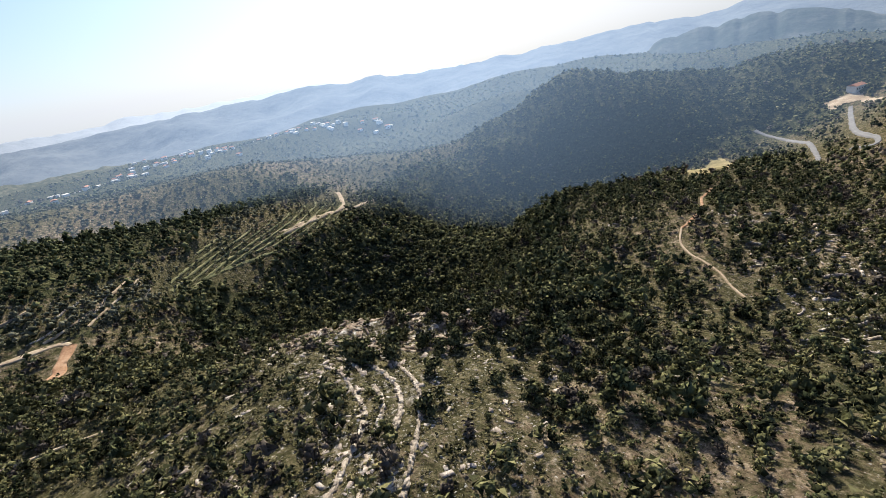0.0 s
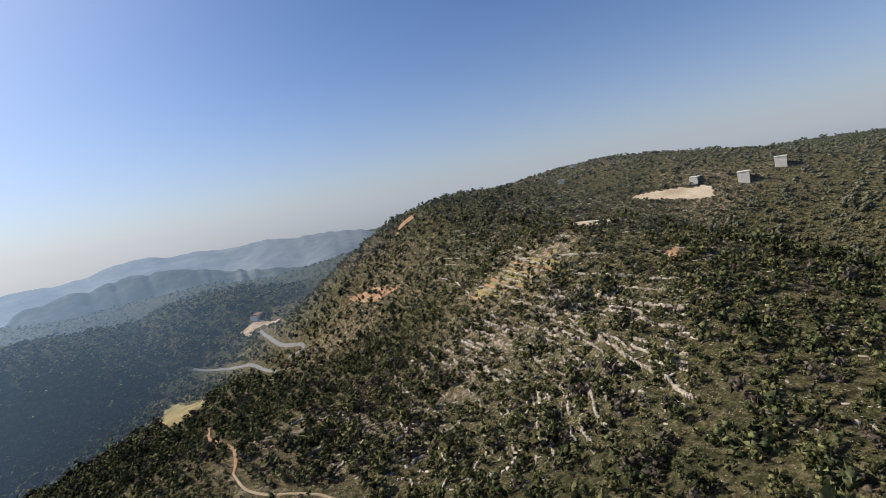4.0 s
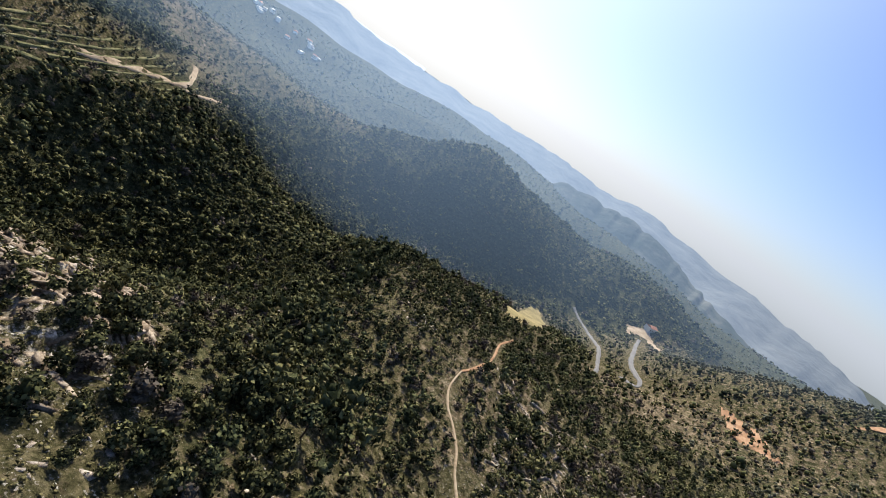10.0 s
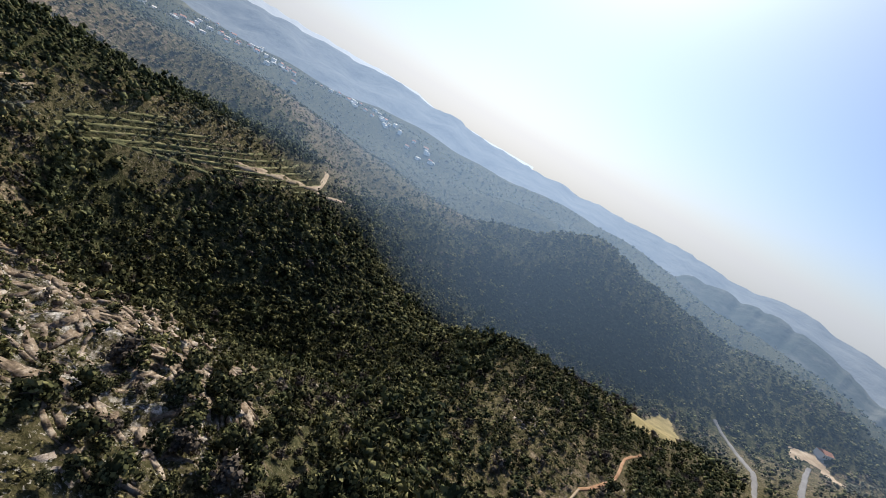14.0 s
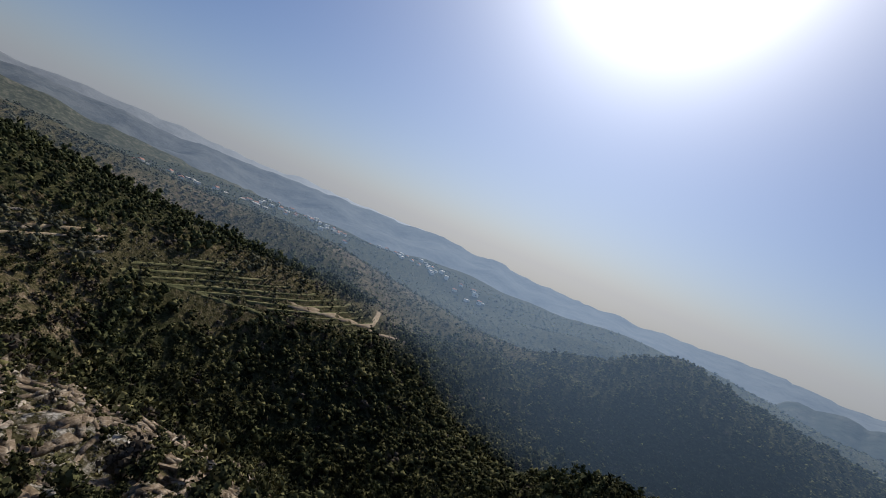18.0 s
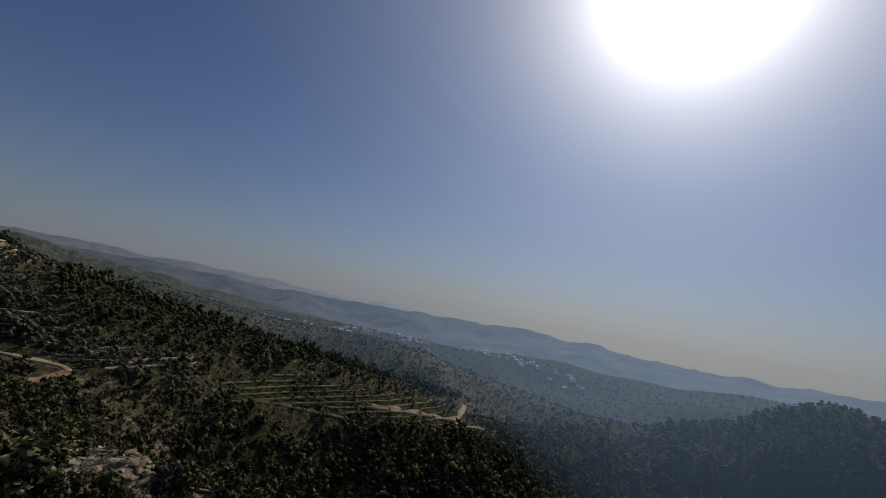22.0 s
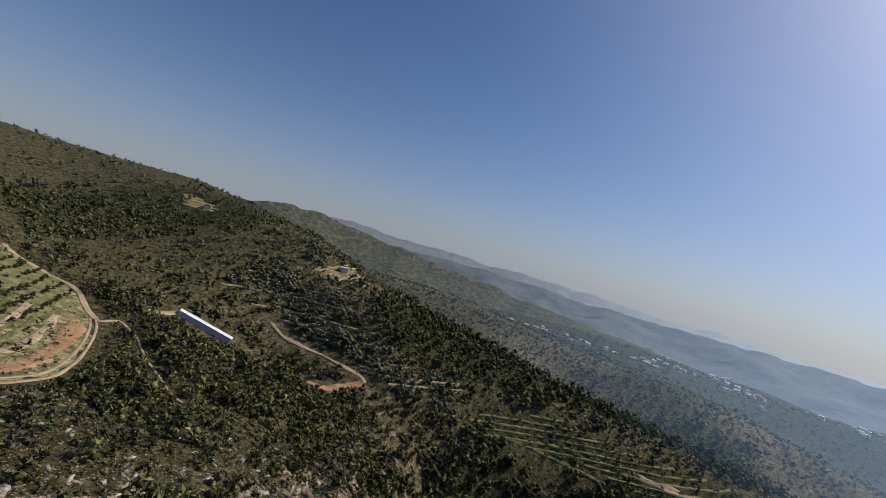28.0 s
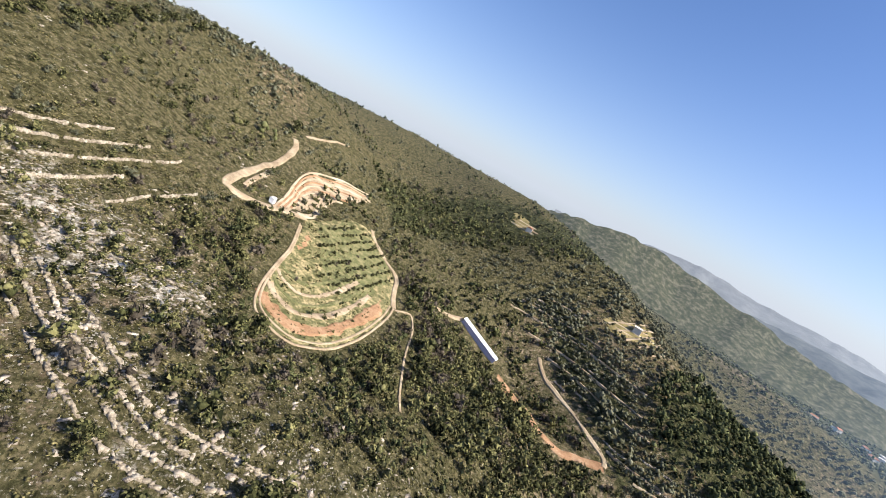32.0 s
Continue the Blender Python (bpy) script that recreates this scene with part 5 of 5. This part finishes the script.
def build_plants():
    rng = np.random.default_rng(11)
    # near trees, each a thing of its own
    sets = [sites(3.3, 0, 240, rng, False), sites(4.3, 0, 240, rng, True)]
    x, y, kind, wide = (np.concatenate(q) for q in zip(*sets))
    # dark trees that stand out by the ring track and the hill road
    mark = [(-84, 21, 6.5), (-78, 23, 6), (-84, 2, 5.5), (-66, 3, 5), (-82, -12, 5), (-92, -40, 5), (-136, -157, 8), (-84, -25, 5), (-184, -44, 5), (-64, -98, 4), (-148, 23, 5), (-197, -88, 5), (-18, 222, 6), (-4, 181, 6)]
    for k in range(46):
        f = k / 45 * 3
        px, py = np.interp(f, (0, 1, 2, 3), (0, -27, -50, -85)), np.interp(f, (0, 1, 2, 3), (-84, -114, -175, -213))
        mark.append((px + rng.uniform(-5, 5), py + rng.uniform(-7, 7), rng.uniform(3.5, 6)))
    mx, my, mw = np.array(mark).T
    x, y, kind, wide = np.r_[x, mx], np.r_[y, my], np.r_[kind, np.zeros(len(mark), int)], np.r_[wide, mw]
    z = height(x, y)
    near = np.argsort(np.hypot(x + 50, y - 95) - 1e4 * (np.arange(len(x)) >= len(x) - len(mark)))
    singles, rest = near[:300], near[300:]
    bases = {}
    for k, (nm, lab) in enumerate((("oak_tree", "small evergreen oak with a dense dark green crown"), ("pine_tree", "young pine with a dark green crown and bare lower trunk"),
                                   ("olive_tree", "grey-green olive tree with a short trunk"), ("leafless_bush", "grey-brown leafless bush with thin twigs"))):
        for v in range(5):
            tall, low = ((0.62, 0.22), (0.85, 0.45), (0.6, 0.3), (0.6, 0.2))[k]
            cr = leaf_crown(rng, 320, 7, 1.0, tall, low, 0.058)
            tr = trunk_of(rng, tall + low, 0.045)
            bases[k, v] = (nm, lab, mesh_of("crown", *cr, LEAVES[k]), mesh_of("trunk", *tr, M_BARK))
    made = {}
    for i in singles:
        key = (int(kind[i]), int(rng.integers(0, 5)))
        m = Matrix.LocRotScale((x[i], y[i], z[i] - 0.1), Euler((0, 0, rng.uniform(0, 6.28))), Vector((1, 1, rng.uniform(0.85, 1.15))) * float(wide[i]))
        if key not in made:
            nm, lab, crown, trunk = bases[key]
            ob = empty(nm, m)
            part("trunk", trunk, ob)
            part("crown", crown, ob)
            made[key] = tagged(ob, lab, "tree", group="trees and bushes on the near slope")
        else:
            ob = copy_thing(made[key], Matrix.Identity(4))
            ob.matrix_basis = m
    # young olive trees in rows on the ring field
    along, across = Vector((-0.83, -0.55)), Vector((0.55, -0.83))
    for r in range(-10, 11):
        for c in range(-14, 15):
            q = Vector((-147, -51)) + across * (r * 5.2 + rng.uniform(-0.5, 0.5)) + along * (c * 3.4 + rng.uniform(-0.6, 0.6))
            if rng.random() < 0.15 or inside(np.array([q.x]), np.array([q.y]), ORCHARD, 1)[0] < 0.6:
                continue
            ob = copy_thing(made[2, 0] if (2, 0) in made else made[0, 0], Matrix.Identity(4))
            ob.matrix_basis = Matrix.LocRotScale((q.x, q.y, ground_z(q.x, q.y) - 0.05), Euler((0, 0, rng.uniform(0, 6.28))), Vector((1, 1, 1.1)) * float(rng.uniform(1.3, 2.1)))
            tagged(ob, "young grey-green olive tree in a field row", "tree", group="olive rows on the ring field")
    # the rest, coarser with distance
    rings = [((x[rest], y[rest], kind[rest], wide[rest]), (5, 62, 0.40, 0.082), 1.0, LEAVES),
             (sites(3.6, 240, 400, rng, False), (3, 10, 0.6, 0.1), 1.0, LEAVES), (sites(4.7, 240, 400, rng, True), (5, 20, 0.52, 0.08), 0.9, LEAVES),
             (sites(4.8, 400, 540, rng, False), (3, 5, 0.62, 0.09), 1.0, LEAVES), (sites(5.8, 400, 540, rng, True), (6, 6, 0.5, 0.08), 0.88, LEAVES),
             (sites(7.6, 540, 800, rng, False), (4, 2, 0.62, 0.08), 1.0, LEAVES), (sites(6.8, 540, 800, rng, True), (5, 2, 0.55, 0.08), 0.82, LEAVES),
             (sites(11.5, 800, 1280, rng, False), (3, 2, 0.72, 0.08), 1.3, LEAVES), (sites(11.5, 800, 1280, rng, True), (4, 2, 0.65, 0.08), 1.15, LEAVES)]
    for (px, py, pk, pw), (puffs, sprays, grain, leaf), grow, leaves in rings:
        pz = height(px, py)
        pw = pw * grow * (1 + 0.3 * lumps(px, py, 9, 57))
        low_crowns = 1.0 if px.size and np.hypot(px + 20, py - 100).min() < 390 else 0.72
        pick = rng.integers(0, 7, len(px))
        for k in range(4):
            pieces = []
            for v in range(7):
                j = (pk == k) & (pick == v)
                if not j.any():
                    continue
                tall, low = ((0.55, 0.12), (0.8, 0.2), (0.5, 0.18), (0.55, 0.1))[k]
                cv, cf = crown_of(rng, puffs, sprays, grain, 0.8 if k != 1 else 1.0, tall, low, leaf)
                sc = np.c_[pw[j], pw[j], pw[j] * rng.uniform(0.75, 1.25, j.sum()) * low_crowns]
                pieces.append(spread(cv, cf, px[j], py[j], pz[j] - 0.15, sc, rng.uniform(0, 6.28, j.sum())))
            if pieces:
                nm, lab, cat = STUFF_NAMES[k]
                tagged(new(nm, mesh_of(nm, *gather(pieces), leaves[k])), lab, cat, kind="stuff")
    # low cushions of scrub between them
    g = rng.uniform(-1, 1, (30000, 2)) * (180, 200) + (-50, 70)
    g = np.concatenate([g, rng.uniform(-1, 1, (16000, 2)) * (75, 85) + (-70, 20)])
    x, y = g.T
    p = 0.5 + 0.5 * lumps(x, y, 12, 55)
    p = np.where(inside(x, y, SCRUB_HILL, 4) > 0.5, 0.95, p)
    p = np.where(inside(x, y, NOSE, 4) > 0.5, 0.75, p)
    for q, v in ((CIRCLE, 0.45), (STRIPS, 0.3), (CLIFFS, 0.5), (ROCK_BAND, 0.85)):
        p = np.where(inside(x, y, q, 3) > 0.5, v, p)
    p = np.where(woods_at(x, y) > 0.6, 0.0, p)
    ok = (rng.random(len(x)) < p) & ~blocked(x, y) & ((np.hypot(x + 20, y - 100) < 120) | (x < 120))
    x, y = x[ok], y[ok]
    z, size = height(x, y), rng.uniform(0.35, 1.0, len(x)) ** 1.5 * 1.15
    pieces = []
    for v in range(6):
        cv, cf = crown_of(rng, 1, 5, 0.8, 0.7, 0.3, 0.1, 0.16)
        j = np.arange(len(x)) % 6 == v
        pieces.append(spread(cv, cf, x[j], y[j], z[j] - 0.05, size[j] * 1.2, rng.uniform(0, 6.28, j.sum())))
    tagged(new("scrub", mesh_of("scrub", *gather(pieces), M_SCRUB)), "low olive-brown scrub cushions over the stony ground", "scrub", kind="stuff")


build_plants()


# ------------------------------------------------------------------ buildings
def box_mesh(name, x0, y0, z0, x1, y1, z1, mat, bevel=0.05):
    b = bmesh.new()
    bmesh.ops.create_cube(b, size=1.0, matrix=Matrix.LocRotScale(((x0 + x1) / 2, (y0 + y1) / 2, (z0 + z1) / 2), None, (x1 - x0, y1 - y0, z1 - z0)))
    if bevel:
        bmesh.ops.bevel(b, geom=b.edges[:], offset=bevel, segments=1, affect='EDGES')
    return bm_mesh(name, b, mat)


def gable_mesh(name, x0, y0, x1, y1, z, high, mat, eave=0.4):
    b = bmesh.new()
    pts = [(x0 - eave, y0 - eave, z), (x1 + eave, y0 - eave, z), (x1 + eave, y1 + eave, z), (x0 - eave, y1 + eave, z),
           (x0 - eave, (y0 + y1) / 2, z + high), (x1 + eave, (y0 + y1) / 2, z + high)]
    v = [b.verts.new(q) for q in pts]
    for f in ((0, 1, 5, 4), (2, 3, 4, 5), (0, 4, 3), (1, 2, 5), (3, 2, 1, 0)):
        b.faces.new([v[k] for k in f])
    return bm_mesh(name, b, mat)


def long_shed(a, b, wide, wall_high, label):
    """A long low shed between two points."""
    (ax, ay), (bx, by) = a, b
    length, turn = math.hypot(bx - ax, by - ay), math.atan2(by - ay, bx - ax)
    za, zb = ground_z(ax, ay), ground_z(bx, by)
    base = empty("long_shed", Matrix.Translation((ax, ay, za + 0.5)) @ Matrix.Rotation(turn, 4, 'Z') @ Matrix.Rotation(-math.atan2(zb - za, length), 4, 'Y'))
    part("wall", box_mesh("wall", 0, -wide / 2, -3, length, wide / 2, wall_high, M_MAUVE), base, "pale lilac side cladding")
    part("roof", gable_mesh("roof", 0, -wide / 2, length, wide / 2, wall_high + 0.01, 0.35, M_WHITE, 0.3), base, "bright white sheet roof")
    n = int(length // 4)
    rib = box_mesh("roof_rib", -0.06, -wide / 2 - 0.34, wall_high - 0.05, 0.06, -wide / 2 - 0.28, wall_high + 0.12, M_WHITE, 0.01)
    for k in range(n):
        part("roof_rib", rib, base, at=Matrix.Translation((2 + k * 4, 0, 0)))
    return tagged(base, label, "shed")


long_shed((-221, -38), (-234, -13), 4.2, 1.9, "long low white-roofed shed beside the red dirt track")

WIN = box_mesh("window", -0.5, -0.05, -0.6, 0.5, 0.05, 0.6, M_GLASS, 0.0)


def house(x, y, turn, long, deep, high, roof, label, group="village houses"):
    z = ground_z(x, y)
    base = empty("house", Matrix.Translation((x, y, z)) @ Matrix.Rotation(turn, 4, 'Z'))
    part("wall", box_mesh("wall", -long / 2, -deep / 2, -3, long / 2, deep / 2, high, M_PLASTER), base)
    if roof == "tile":
        part("roof", gable_mesh("roof", -long / 2, -deep / 2, long / 2, deep / 2, high + 0.01, deep * 0.22, M_TILE), base, "orange clay tile roof")
    else:
        part("roof", box_mesh("roof", -long / 2 - 0.3, -deep / 2 - 0.3, high + 0.01, long / 2 + 0.3, deep / 2 + 0.3, high + 0.5, M_PLASTER), base, "flat pale concrete roof")
    for lv in range(int(high // 3)):
        for k in range(int(long // 3)):
            for s in (-1, 1):
                part("window", WIN, base, at=Matrix.Translation((-long / 2 + 1.5 + k * 3, s * (deep / 2 + 0.02), 1.6 + lv * 3)))
    return tagged(base, label, "house", group=group)


def parked_car(x, y, turn):
    """A small dark pickup on the dirt yard."""
    base = empty("pickup_truck", Matrix.Translation((x, y, ground_z(x, y) + 0.3)) @ Matrix.Rotation(turn, 4, 'Z'))
    part("body", box_mesh("body", -2.3, -0.85, 0.35, 2.3, 0.85, 0.95, M_CAR, 0.12), base)
    part("cabin", box_mesh("cabin", -0.5, -0.78, 0.96, 1.1, 0.78, 1.6, M_GLASS, 0.2), base, "dark glazed cabin")
    part("cabin_roof", box_mesh("cabin_roof", -0.35, -0.68, 1.61, 0.9, 0.68, 1.67, M_CAR, 0.02), base)
    b = bmesh.new()
    bmesh.ops.create_cone(b, cap_ends=True, segments=14, radius1=0.36, radius2=0.36, depth=0.22, matrix=Matrix.Rotation(math.pi / 2, 4, 'X'))
    wheel = bm_mesh("wheel", b, M_GLASS)
    for wx in (-1.4, 1.45):
        for wy in (-0.8, 0.8):
            part("wheel", wheel, base, at=Matrix.Translation((wx, wy, 0.36)))
    return tagged(base, "small dark pickup truck parked on the dirt yard", "truck")


def small_hut(x, y, turn):
    base = empty("hut", Matrix.Translation((x, y, ground_z(x, y) + 0.2)) @ Matrix.Rotation(turn, 4, 'Z'))
    part("wall", box_mesh("wall", -1.5, -1.1, -0.6, 1.5, 1.1, 2.0, M_WHITE), base)
    part("roof", gable_mesh("roof", -1.5, -1.1, 1.5, 1.1, 2.01, 0.35, M_WHITE, 0.2), base)
    part("door", box_mesh("door", -0.4, -1.16, 0.0, 0.4, -1.11, 1.8, M_MAUVE, 0.0), base)
    return tagged(base, "small white hut beside the dirt road", "hut")


def build_houses():
    rng = np.random.default_rng(21)
    parked_car(-135, -83, 0.5)
    small_hut(-108, -71, 0.9)
    house(-336, -3, 0.4, 6, 5, 2.6, "flat", "pale low house above stone terraces", "hillside houses")
    house(73, 565, 0.9, 12, 8, 4, "tile", "low house with tile roof on the orange bank", "hillside houses")
    house(364, 226, 0.3, 15, 6, 3.2, "flat", "long white flat-roofed shed above the limestone cutting", "hillside houses")
    house(403, 176, 0.3, 10, 8, 6.4, "flat", "unfinished white house on the hill above the cutting", "hillside houses")
    house(375, 193, 0.3, 10, 8, 6.4, "flat", "unfinished white house on the hill above the cutting", "hillside houses")
    house(341, 346, 0.6, 6, 6, 3.4, "flat", "pale square house on the far hillside", "hillside houses")
    house(410, 381, 0.6, 6, 6, 3.4, "flat", "pale square house on the far hillside", "hillside houses")
    house(-331, -121, 0.6, 6, 5, 2.6, "tile", "small low house on stone terraces of the upper slope", "hillside houses")
    for yard in (UPPER_YARD, RIDGE_YARD):
        for k in range(-20, 90):
            for line in contours(yard, (k + 0.4) * 1.9):
                if len(line) > 7:
                    ribbon("terrace_tread", line[::3] + [line[-1]], float(rng.uniform(0.8, 1.5)), (M_DIRT, M_QUARRY)[k % 2], "narrow bare terrace of pale earth and stone", "field", 0.4, wobble=0.5)
    for x, y in ((420, 99), (434, 112)):
        house(x, y, rng.uniform(0, 3), 9, 7, 3.4, "flat", "white flat-roofed house on the far ridge", "ridge houses")
    for az, dist, n, r in ((-86, 820, 7, 70), (-78, 960, 12, 80), (-70, 1010, 14, 80), (-62, 1050, 14, 80), (-55, 1090, 12, 60), (-50, 1060, 14, 50), (-43, 1010, 8, 40), (-66, 1180, 10, 90), (-92, 1000, 8, 90)):
        cx, cy = -20 + dist * math.sin(radians(az)), 80 + dist * math.cos(radians(az))
        for _ in range(n):
            x, y = cx + rng.normal() * r * 0.6, cy + rng.normal() * r * 0.6
            tile = rng.random() < 0.45
            house(x, y, rng.uniform(0, 3.1), rng.uniform(8, 12), rng.uniform(7, 9), rng.choice([3.4, 3.4, 6.4]), "tile" if tile else "flat",
                  "village house with an orange tile roof" if tile else "pale flat-roofed village house")


build_houses()
